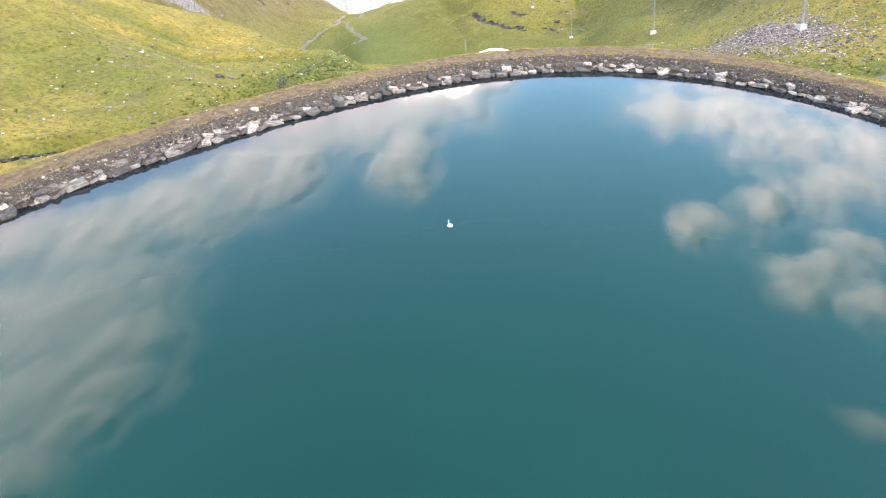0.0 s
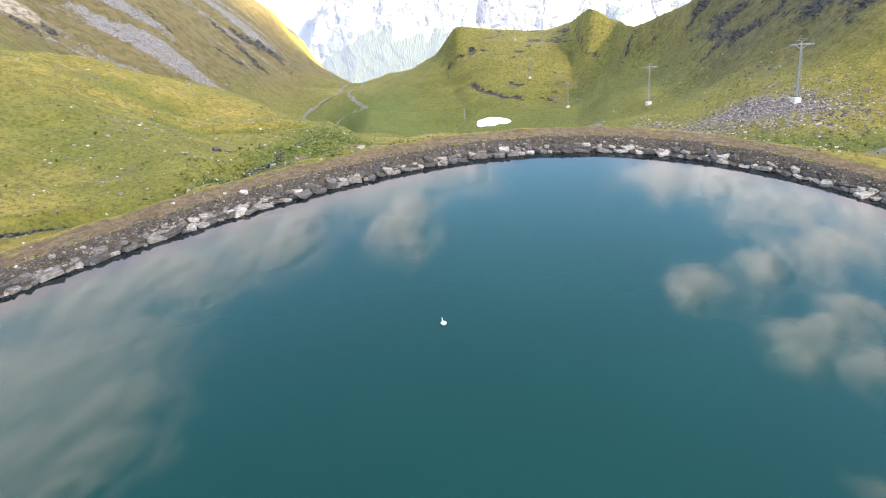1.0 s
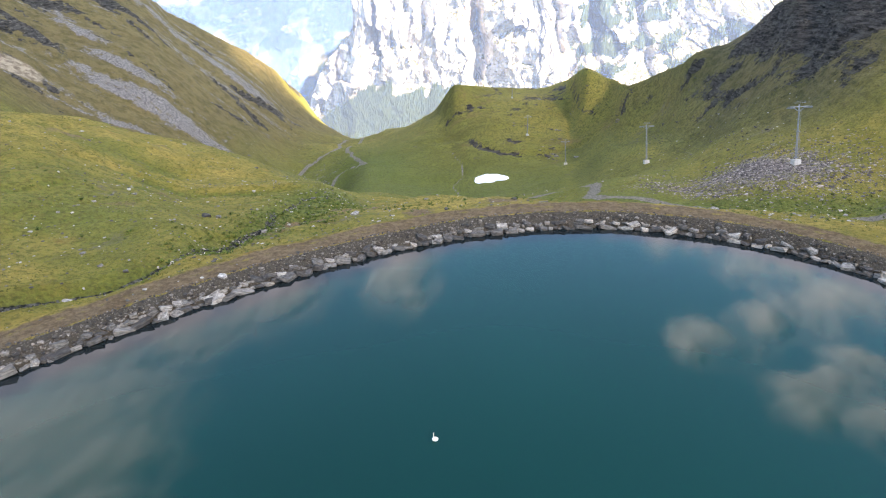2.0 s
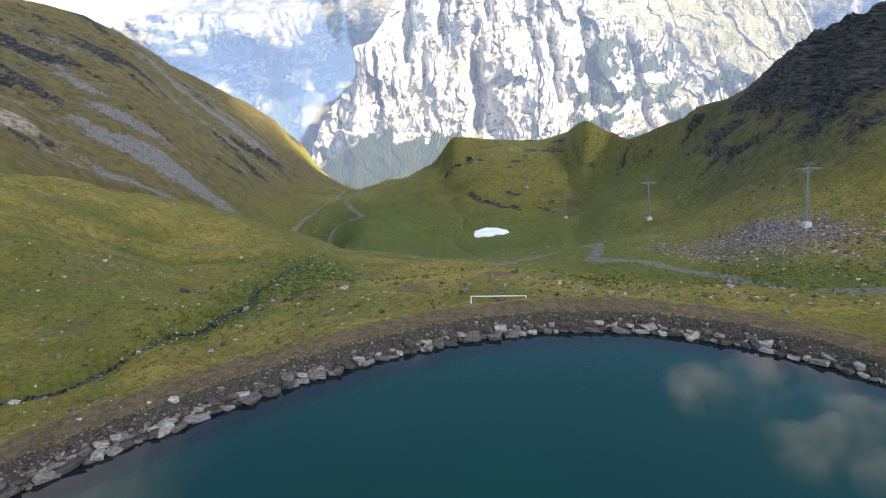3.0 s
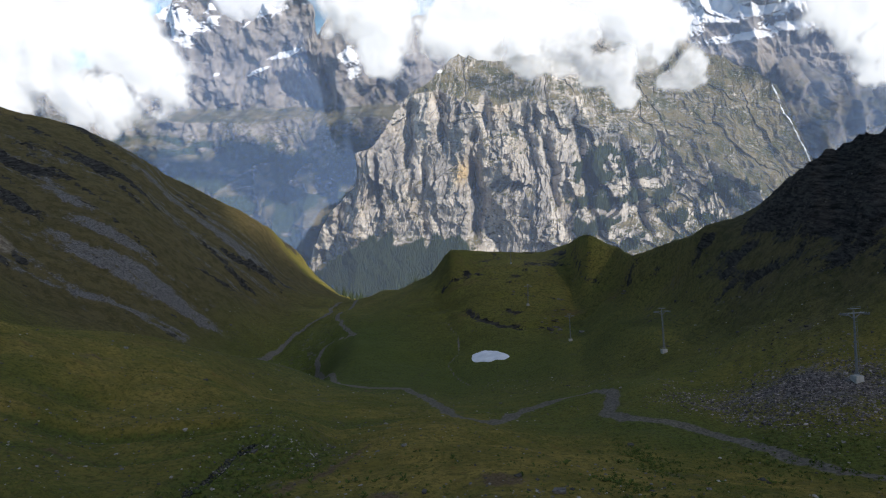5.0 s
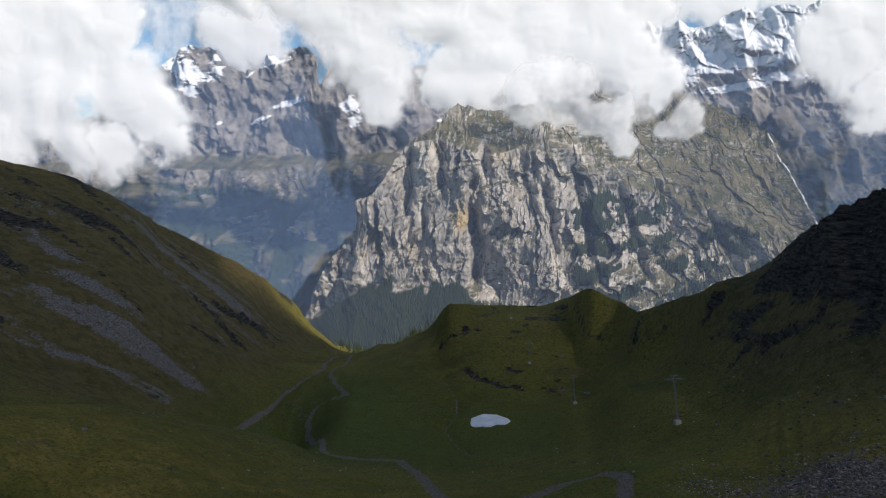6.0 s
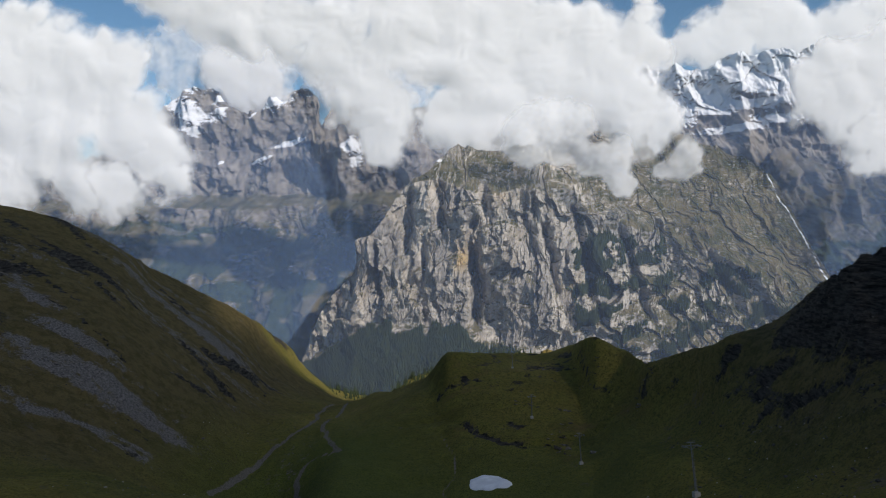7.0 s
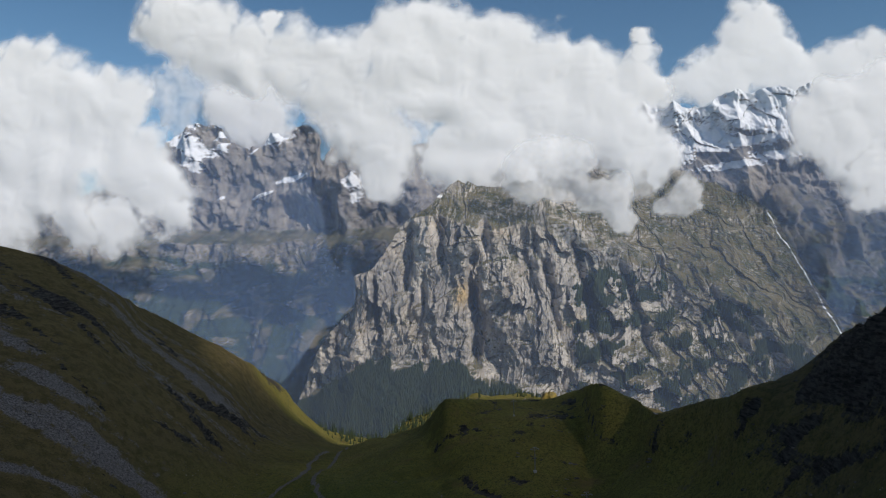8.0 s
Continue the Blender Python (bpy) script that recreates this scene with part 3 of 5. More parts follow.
rock = rock_zone(GX, GY) + slope_left * 0.6 * smooth(0.10, 0.42, fbm((GX - 0.3 * GY) / 55, (GY + 0.25 * GX) / 7, 5, 64))
slope_right = smooth(58, 78, GX) * smooth(170, 210, GY) * (1 - smooth(330, 360, GY))
rock += slope_right * 0.42 * smooth(0.0, 0.4, fbm((0.97 * GX + 0.26 * GY) / 9, (0.97 * GY - 0.26 * GX) / 38, 5, 66))
rock += 0.45 * smooth(300, 330, GY) * smooth(-60, -20, GX) * smooth(100, 60, GX) * smooth(0.22, 0.40, fbm(GX / 40, GZ / 3.0, 4, 68))
rock += 0.62 * line_mask(*wander(GX, GY), LIP, 2.2)
lane = smooth(0.95, 1.35, GS) * (1 - smooth(2.6, 3.5, GS))
path = 0.9 * lane * (1 - 0.35 * np.exp(-((GS - 2.4) / 0.3) ** 2)) + 0.95 * blob(GX, GY, -8, 90, 2.6, 3.5) + 0.6 * blob(GX, GY, 15.5, 94, 2.5, 1.6) + 0.8 * blob(GX, GY, 3.2, 94, 4, 2.6) + 0.7 * line_mask(GX, GY, ((-25, 88), (-20, 91), (-17, 103), (-15.7, 118)), 2.2) + 0.6 * blob(GX, GY, -26, 84, 2.2, 6, -10) + 0.6 * blob(GX, GY, -49, 101, 4, 1.6, 20) + 0.6 * blob(GX, GY, -47, 85, 3.5, 1.4, 20) + 0.7 * blob(GX, GY, -75, 117, 6, 2.2, 30) + 0.6 * blob(GX, GY, -69, 138, 5, 2, 30) + 0.6 * blob(GX, GY, -37, 219, 4, 5)
path += 0.42 * (1 - smooth(5, 9, GS)) * smooth(2, 4, GS)
HX, HY = wander(GX, GY)
track = np.maximum.reduce([line_mask(GX, GY, TRACK, 3.0), line_mask(HX, HY, LANE, 2.2), line_mask(HX, HY, BECK, 2.6), 0.7 * line_mask(GX, GY, RILL, 1.4), 0.42 * line_mask(HX, HY, DITCH, 2.6)])
brook = np.maximum(line_mask(HX, HY, BROOK, 1.35), 0.55 * line_mask(HX, HY, GULLY, 1.0))
lush_shade = 1.1 * blob(GX, GY, 54, 124, 36, 9, -30) + 0.8 * blob(GX, GY, 22, 165, 46, 34) + 0.8 * blob(GX, GY, -27, 108, 7, 12) + 0.5 * blob(GX, GY, -60, 300, 30, 70) + line_mask(GX, GY, BROOK, 4.0) * 0.8 + 0.9 * blob(GX, GY, 0, 255, 60, 60) + 0.6 * line_mask(GX, GY, GULLY, 6)
pale = blob(GX, GY, -195, 266, 8, 12) + 0.25 * fbm(GX / 6, GY / 6, 3, 91)
lush_shade = lush_shade + 0.9 * blob(GX, GY, -88, 318, 40, 60) + 0.6 * blob(GX, GY, -60, 240, 40, 40)
# hollows between the swells: their shade is painted with the dark green
lush_shade = lush_shade + 1.0 * blob(GX, GY, -50, 122, 62, 44, 22) * smooth(0.15, -0.45, swells(GX, GY))
lush_shade = lush_shade + 0.75 * blob(GX, GY, -52, 84, 26, 18, 30)
# 1 near the reservoir, where brightness is raised through the grass colour
near_bright = 1 - smooth(140, 190, GR)
dry = smooth(-95, -150, GX) * smooth(190, 260, GY) * (1 - smooth(540, 600, GY))
dark_slope = smooth(52, 88, GX + 8 * fbm(GX / 25, GY / 25, 3, 97)) * smooth(145, 185, GY)
bank = 1 - smooth(0.95, 1.35, GS)
tagged(sheet("ground", GX, GY, GZ, M_GROUND, {"scree": scree, "rock": rock, "path": path, "track": track, "lush_shade": np.clip(lush_shade, 0, 1), "pale": pale, "bank": bank, "brook": brook, "dry": dry, "near_bright": near_bright, "dark_slope": dark_slope}, wrap=True),
       "rolling alpine meadow with scree, paths and rock bands", "ground", kind="structure")

# ---- the reservoir ----
wa = np.radians(np.arange(0, 360, 2.0))
wr = np.r_[np.linspace(0.0, 0.86, 16), np.linspace(0.87, 1.0, 14)]
WA, WR = np.meshgrid(wa, wr)
wrad = (shore_radius((np.degrees(WA) + 180) % 360 - 180) + 1.2) * WR
tagged(sheet("water", CX + wrad * np.sin(WA), CY + wrad * np.cos(WA), 0 * WA, M_WATER, {"near_shore": smooth(-4.2, -0.2, wrad - shore_radius((np.degrees(WA) + 180) % 360 - 180))}, wrap=True), "still teal reservoir water mirroring clouds", "water", kind="structure")


# ---- far mountains ----
def lerp(x, table):
    return curve(x, [p[0] for p in table], [p[1] for p in table])


def far_woods(X, Y, Z, wood):
    """Spruces standing on the wooded parts of the far wall, as one mesh."""
    rng = np.random.default_rng(7)
    i, k = np.nonzero((wood > 0.52) & (Z > -720) & (Z < 60))
    pick = rng.choice(len(i), min(16000, len(i)), replace=False)
    px, py, pz = X[i[pick], k[pick]], Y[i[pick], k[pick]], Z[i[pick], k[pick]]
    hgt = rng.uniform(13, 26, len(pick))
    ring = np.array([(math.cos(a), math.sin(a), -0.12) for a in np.arange(5) * 1.2566] + [(0, 0, 1)])
    V = ring[None] * np.stack([hgt * 0.21, hgt * 0.21, hgt], -1)[:, None] + np.stack([px, py - 3, pz], -1)[:, None]
    F = np.array([(a, (a + 1) % 5, 5) for a in range(5)])[None] + 6 * np.arange(len(pick))[:, None, None]
    me = bpy.data.meshes.new("spruce_wood")
    me.from_pydata(V.reshape(-1, 3).tolist(), [], F.reshape(-1, 3).tolist())
    me.materials.append(M_FIR)
    tagged(new("spruce_wood", me), "dark spruce wood on the foot of the cliffs", "forest", kind="stuff")


def massif():
    """The limestone wall across the valley: wooded foot, broken cliff, upper slopes, and a flank falling to a ravine."""
    cols, rows = 1000, 520
    u = np.linspace(-900, 1780, cols)
    crest_line = ((-900, -760), (-863, -601), (-760, -406), (-672, -297), (-622, -240), (-606, -117), (-545, -93), (-445, 49), (-383, 132), (-311, 172), (-245, 250), (-118, 330),
                  (66, 370), (325, 390), (590, 395), (900, 380), (1080, 315), (1235, 245), (1375, 170), (1465, -32), (1505, -205), (1560, -320), (1615, -460), (1720, -700), (1780, -760))
    edge_line = ((-900, -740), (-610, -117), (-545, -93), (-445, 49), (-311, 150), (-180, 113), (-15, 78), (155, 87), (295, 12), (435, -38), (620, -88), (760, -130), (940, -180), (1120, -250), (1300, -370), (1450, -500), (1780, -760))
    foot_line = ((-900, -680), (-700, -560), (-545, -490), (-282, -484), (-71, -520), (161, -590), (390, -680), (700, -760), (1460, -880), (1780, -900))
    X0, T = np.meshgrid(u, np.linspace(0, 1, rows))
    crest = lerp(X0, crest_line)
    Z = -920 + T * (crest + 920)
    wob = 34 * fbm(X0 / 130, Z / 400, 5, 60)
    edge, foot = lerp(X0, edge_line) + wob, lerp(X0, foot_line) + 1.4 * wob
    side = smooth(200, 900, X0)
    steep = 0.17 + 0.45 * side
    mid = np.clip(Z, foot, np.maximum(edge, foot))
    Y = 2800 + steep * (mid - foot) + 1.05 * np.minimum(Z - foot, 0) + (1.15 - 0.6 * side) * np.maximum(Z - np.maximum(edge, foot), 0)
    Y = Y + 0.3 * np.maximum(-580 - X0, 0) + 0.12 * np.maximum(X0 - 600, 0)
    wall = smooth(-40, 50, Z - foot) * (1 - 0.75 * smooth(-15, 45, Z - edge))
    warp = 120 * fbm(X0 / 430, Z / 430, 4, 40) + 46 * fbm(X0 / 110, Z / 110, 4, 41)
    # beds of rock, so that the flutes break off and start afresh
    bed = Z / 105 + 0.16 * warp / 30 + 0.6 * fbm(X0 / 260, Z / 260, 3, 43)
    bn = np.floor(bed)
    bf = bed - bn
    shift = 26 * (hash2(bn, 0 * bn, 5) - 0.5) * (1 - smooth(0.9, 1.0, bf)) + 26 * (hash2(bn + 1, 0 * bn, 5) - 0.5) * smooth(0.9, 1.0, bf)
    tilt = X0 + shift + 0.10 * Z + 0.55 * Z * smooth(250, 900, X0)
    patch = 0.45 + 0.9 * smooth(-0.35, 0.45, fbm(X0 / 190, Z / 150, 4, 62))
    relief = 58 * ridged((tilt + 1.7 * warp) / 430, Z / 760 + 3, 3, 31, 0.5) + 20 * patch * ridged((tilt + 0.9 * warp) / 150, Z / 620, 3, 33, 0.5)
    rough = 0.6 * warp + 10 * fbm(X0 / 20, Z / 20, 3, 70)
    relief = relief + 27 * facets((tilt + rough) / 96, (Z + 0.7 * rough) / 240, 71) + 6 * patch * ridged((tilt + 0.5 * warp) / 52, Z / 260, 3, 35, 0.6)
    relief = relief + 9.0 * facets((tilt + rough) / 30, (Z + rough) / 80, 76) + 3.2 * facets((X0 + 0.5 * rough) / 13, (Z + rough) / 26, 81) + 2 * ridged(X0 / 11, Z / 36, 2, 36, 0.6)
    Y = Y - wall * relief
    Y = Y + wall * 13 * (smooth(0.05, 0.35, bf) - bf)
    Y = Y - (1 - wall) * (36 * ridged((X0 + 0.7 * Z * smooth(100, 500, X0) + 1.4 * warp) / 210, Z / 330, 5, 37, 0.6) + 8 * ridged((X0 + 0.5 * Z + warp) / 60, Z / 130, 4, 39, 0.6) + 3.5 * facets((X0 + 0.5 * Z + 1.5 * rough) / 50, (Z + 0.4 * X0 * side + rough) / 44, 86))
    for gx, deep, wide, lean_x, z0, z1 in ((-70, 190, 26, 0.02, -480, -30), (-370, 120, 22, 0.10, -150, 90), (-232, 130, 20, -0.06, -60, 120), (-30, 110, 18, -0.04, 0, 110), (-300, 80, 14, 0.0, -260, -90),
                                           (-520, 90, 12, 0.02, -420, -120), (735, 190, 26, -0.20, -330, -80), (330, 120, 20, -0.22, -480, 0), (190, 100, 16, -0.2, -350, 60), (905, 90, 22, -0.4, -560, -200), (520, 100, 18, -0.3, -500, -60)):
        Y = Y + 0.75 * deep * (0.7 + 0.8 * fbm(X0 / 50 + gx, Z / 110, 3, 47)) * np.exp(-((X0 - gx - lean_x * Z - 0.3 * warp) / wide) ** 2) * smooth(z0 - 50, z0 + 40, Z) * (1 - smooth(z1 - 40, z1 + 40, Z))
    X = X0 + 16 * fbm(X0 / 90, Z / 90, 4, 48)
    Z = Z + 24 * ridged(X0 / 120, 0 * X0 + 2, 4, 50) * T ** 6 * smooth(-320, -200, X0)
    grown = fbm((X0 + 0.75 * Z) / 120, (Z - 0.35 * X0) / 60, 5, 54)
    wood = 0.9 * smooth(10, -50, Z - foot + 60 * fbm(X0 / 80, Z / 120, 5, 52)) + 0.95 * smooth(230, 420, X0) * smooth(30, -90, Z - edge + 120 * fbm(X0 / 110, Z / 70, 5, 53)) * smooth(-0.02, 0.22, grown)
    ravine = line_mask(X0, Z, ((1375, 150), (1446, -37), (1478, -142), (1496, -220), (1540, -315), (1592, -445)), 9.0)
    ochre = 1.4 * blob(X0, Z, -142, -200, 30, 46) + 0.5 * blob(X0, Z, 330, -330, 60, 40) + 0.4 * blob(X0, Z, -250, 110, 40, 20) + 0.16 * smooth(0.15, 0.5, fbm(X0 / 60, Z / 110, 4, 55)) + 0.25 * blob(X0, Z, 40, 60, 60, 22)
    snow = 0.75 * blob(X0, Z, -255, 232, 20, 10) + 0.8 * ravine + 0.5 * blob(X0, Z, 620, 400, 90, 30)
    far_woods(X, Y, Z, wood)
    green = 0.75 * smooth(420, 800, X0) * smooth(-60, 40, Z - edge) + 0.55 * blob(X0, Z, -150, 180, 150, 50) + 0.42 * smooth(350, 900, X0)
    ob = sheet("mountain", X, Y, Z, M_CLIFF, {"wood": wood, "ochre": ochre, "snow": snow, "green": green}, crisp=True)
    return tagged(ob, "sunlit grey limestone mountain with fluted cliffs and wooded foot", "mountain", kind="structure")


def back_range(u0, u1, y0, base, top, seed, snowline, name, label, lean=1.6, cols=560, rows=300, glacier=(), turn=0.0, cap=0.0, shelf=0.0, material=None, rough=1.0, terrace=0.0, meadow=0.0):
    X0, T = np.meshgrid(np.linspace(u0, u1, cols), np.linspace(0, 1, rows))
    crest = lerp(X0, top)
    crest = crest + 38 * ridged(X0 / 150, 0 * X0 + 1, 5, seed) - 15
    Z = base + T * (crest - base)
    warp = 90 * fbm(X0 / 500, Z / 500, 3, seed + 1)
    Y = y0 + (Z - base) * lean * 0.5 + np.minimum(turn * (X0 - u1), cap)
    Y = Y - 150 * ridged((X0 + warp) / 620, (Z + warp) / 900, 3, seed + 2) + terrace * smooth(10, 120, Z + 60 * fbm(X0 / 260, Z / 400, 4, seed + 21)) - 60 * ridged((X0 + 0.3 * Z - warp) / 210, Z / 420, 5, seed + 3, 0.55) - 20 * rough * facets((X0 + 0.4 * Z + 0.5 * warp) / 130, (Z - 0.25 * X0) / 150, seed + 8) - 7 * rough * facets((X0 + 0.3 * warp) / 46, (Z - 0.2 * X0) / 60, seed + 13)
    Y = Y + 16 * vnoise((X0 + 2 * warp) / 500, (Z + 0.22 * X0 + warp) / 70, seed + 4) - 10 * ridged((X0 + 0.5 * Z + warp) / 60, (Z - 0.3 * X0) / 80, 4, seed + 5)
    # the lower slopes run out towards the valley
    hid = smooth(-560, -150, X0) if shelf else 0
    Y = Y + 600 * hid - (1 - hid) * shelf * np.maximum(-100 + 170 * fbm(X0 / 300, Z / 300, 4, seed + 18) - Z, 0)
    snow = 1.0 * smooth(snowline - 120, snowline + 200, Z + 200 * fbm(X0 / 260, Z / 200, 4, seed + 6) - 60 * ridged((X0 - warp) / 190, Z / 240, 3, seed + 3, 0.6))
    for gx, gz, rx, rz, turn in glacier:
        snow = np.maximum(snow, 1.15 * blob(X0, Z, gx, gz, rx, rz, turn))
    wood = 0.85 * smooth(0, -230, Z + 200 * fbm((X0 + Z) / 240, Z / 130, 5, seed + 7)) * smooth(-0.32, -0.06, fbm((X0 - Z) / 170, (Z + 0.3 * X0) / 75, 5, seed + 19))
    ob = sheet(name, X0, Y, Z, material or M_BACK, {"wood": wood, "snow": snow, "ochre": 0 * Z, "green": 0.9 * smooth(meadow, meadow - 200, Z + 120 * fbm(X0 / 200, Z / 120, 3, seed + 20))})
    return tagged(ob, label, "mountain", kind="structure")


massif()
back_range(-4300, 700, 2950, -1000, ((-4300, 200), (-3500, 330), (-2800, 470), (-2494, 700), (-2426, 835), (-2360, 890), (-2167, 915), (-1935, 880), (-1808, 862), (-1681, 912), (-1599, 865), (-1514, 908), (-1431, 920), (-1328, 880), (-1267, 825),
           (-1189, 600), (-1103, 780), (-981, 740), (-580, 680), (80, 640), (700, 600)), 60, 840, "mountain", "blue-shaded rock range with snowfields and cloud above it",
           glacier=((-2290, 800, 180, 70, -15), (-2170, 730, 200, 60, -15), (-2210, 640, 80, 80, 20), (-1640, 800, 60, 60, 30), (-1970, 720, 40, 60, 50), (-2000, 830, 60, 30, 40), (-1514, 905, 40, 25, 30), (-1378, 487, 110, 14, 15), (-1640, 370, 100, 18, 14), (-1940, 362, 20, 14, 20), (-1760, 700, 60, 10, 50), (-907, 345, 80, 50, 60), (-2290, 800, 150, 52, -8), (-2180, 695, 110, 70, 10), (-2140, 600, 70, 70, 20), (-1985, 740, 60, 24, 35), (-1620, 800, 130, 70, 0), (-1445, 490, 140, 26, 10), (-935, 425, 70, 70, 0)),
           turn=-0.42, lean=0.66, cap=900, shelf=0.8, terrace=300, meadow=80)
back_range(600, 3000, 3800, -900, ((600, 740), (917, 885), (968, 895), (1104, 868), (1189, 830), (1325, 845), (1376, 893), (1477, 932), (1577, 920), (1744, 915), (1876, 932), (1975, 895), (2139, 915), (2334, 895), (2700, 880), (3000, 800)), 80, 470,
           "mountain", "snow-covered summit ridge with a hanging glacier", glacier=((1580, 600, 300, 60, 0), (1690, 500, 160, 50, 0), (1400, 450, 260, 30, 6), (1150, 700, 50, 130, 20), (1500, 800, 170, 90, 0), (1800, 840, 160, 60, 0), (1290, 800, 60, 60, 0)), lean=0.5, rough=0.6, meadow=420)
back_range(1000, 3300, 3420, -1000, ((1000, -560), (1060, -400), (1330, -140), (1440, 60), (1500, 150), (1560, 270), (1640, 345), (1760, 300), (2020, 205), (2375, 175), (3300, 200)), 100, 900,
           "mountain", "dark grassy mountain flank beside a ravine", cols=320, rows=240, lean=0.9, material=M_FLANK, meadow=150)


# ---- clouds ----
def cloud(label, puffs, y0, step, seed, thick=0.11, edge=0.55, fray=0.44, body=1.0):
    """A cumulus bank standing at distance y0: a relief of rounded puffs (x, z, radius) with frayed edges."""
    puffs = [(x, z, 0.94 * r) for x, z, r in puffs]
    xs, zs, rs = (np.array(c, float) for c in zip(*puffs))
    pad = 0.6 * rs.max()
    X, Z = np.meshgrid(np.arange((xs - rs).min() - pad, (xs + rs).max() + pad, step), np.arange((zs - rs).min() - pad, (zs + rs).max() + pad, step))
    wx = X + 60 * fbm(X / 240, Z / 240, 4, seed) + 26 * fbm(X / 60, Z / 60, 4, seed + 1)
    wz = Z + 60 * fbm(X / 240, Z / 240, 4, seed + 2) + 26 * fbm(X / 60, Z / 60, 4, seed + 3)
    rng = np.random.default_rng(seed)
    dens, bulge = np.full(X.shape, -1.0), np.zeros(X.shape)
    for px, pz, pr in puffs:
        d = np.hypot(wx - px, wz - pz) / pr
        dens = np.maximum(dens, 1 - d)
        bulge = np.maximum(bulge, pr * thick * np.sqrt(np.clip(1.3 - d * d, 0, None)))
        for _ in range(14):
            q, ang, k = pr * rng.uniform(0.22, 0.45), rng.uniform(0, 6.283), pr * rng.uniform(0.1, 0.9)
            e = np.hypot(wx - px - k * math.cos(ang), wz - pz - k * math.sin(ang)) / q
            dens = np.maximum(dens, (1 - e) * 0.5)
            bulge = np.maximum(bulge, pr * thick * math.sqrt(max(1.25 - (k / pr) ** 2, 0)) + q * 0.26 * (np.sqrt(np.clip(1.0 - e * e, 0, None)) - 0.55) - 400 * (e > 1))
    bulge = bulge + smooth(-0.1, 0.5, dens) * (17 * np.abs(vnoise(wx / 210, wz / 170, seed + 6)) + 9 * np.abs(vnoise(wx / 90, wz / 76, seed + 7)))
    for _ in range(4):
        pads = np.pad(bulge, 2, mode="edge")
        bulge = sum(pads[a:a + bulge.shape[0], b:b + bulge.shape[1]] for a in range(5) for b in range(5)) / 25
    fold = smooth(-0.1, 0.4, dens)
    bulge = bulge + fold * (2.4 * np.abs(vnoise(wx / 56, wz / 48, seed + 9)) + 1.0 * np.abs(vnoise(wx / 30, wz / 26, seed + 10)))
    puff = np.minimum(dens / edge * 0.5 + 0.37 + fray * fbm(X / 170, Z / 170, 6, seed + 8, 0.5), body)
    return tagged(sheet("cloud", X, y0 - bulge, Z, M_CLOUD, {"puff": puff}), label, "cloud", group="clouds over the range")


cloud("large white cumulus bank hiding the summit", ((-1572, 1178, 187), (-1403, 1060, 201), (-1207, 942, 214), (-955, 905, 201), (-1063, 1086, 64), (-734, 842, 227), (-600, 675, 214), (-494, 510, 201), (-524, 349, 120), (-406, 830, 268), (-187, 1008, 160), (-110, 818, 294), (-308, 1040, 107), (75, 864, 214), (233, 831, 187), (229, 594, 241), (441, 797, 160), (489, 559, 241), (672, 736, 134), (700, 917, 62), (690, 835, 85), (617, 451, 187), (770, 394, 107), (-10, 469, 214), (-197, 448, 160), (-300, 680, 150)), 3150, 9, 201)
cloud("towering white cumulus lying against the shaded range", ((-2228, 861, 191), (-2089, 749, 204), (-2264, 594, 280), (-1923, 637, 204), (-1726, 710, 153), (-2015, 372, 255), (-1706, 417, 204), (-1598, 282, 165), (-1768, 153, 140), (-2272, 325, 229), (-1936, 156, 127), (-1518, 174, 102), (-2463, 681, 280), (-2448, 194, 229), (-2150, 480, 200)), 3000, 9, 231, fray=0.34)
cloud("white cumulus drifting along the snow ridge", ((1541, 561, 157), (1697, 583, 199), (1852, 605, 228), (1799, 363, 142), (1644, 476, 171), (1850, 254, 114), (2056, 464, 256)), 3350, 9, 251)
cloud("tall cumulus rising behind the snow ridge", ((1790, 1387, 244), (1636, 1159, 244), (1939, 1186, 244), (1406, 1089, 203), (1290, 1054, 142), (2163, 1061, 203), (2423, 1128, 244), (2645, 1158, 244), (2936, 1147, 285), (-1888, 1002, 244), (-1673, 1036, 244), (-1150, 960, 220), (-930, 900, 220)), 4750, 13, 271)
cloud("thin cloud wisps drifting over the terrace", ((323, 299, 109), (486, 199, 97), (787, 192, 84), (531, 103, 67), (181, 326, 121)), 2860, 9, 291, body=0.42)
cloud("thin veil of cloud behind the shaded range", ((-2330, 1150, 280), (-2000, 1060, 300), (-1700, 1110, 280), (-1850, 900, 240), (-2150, 900, 240), (-1180, 800, 260), (-760, 820, 280)), 4850, 13, 311, body=0.40)


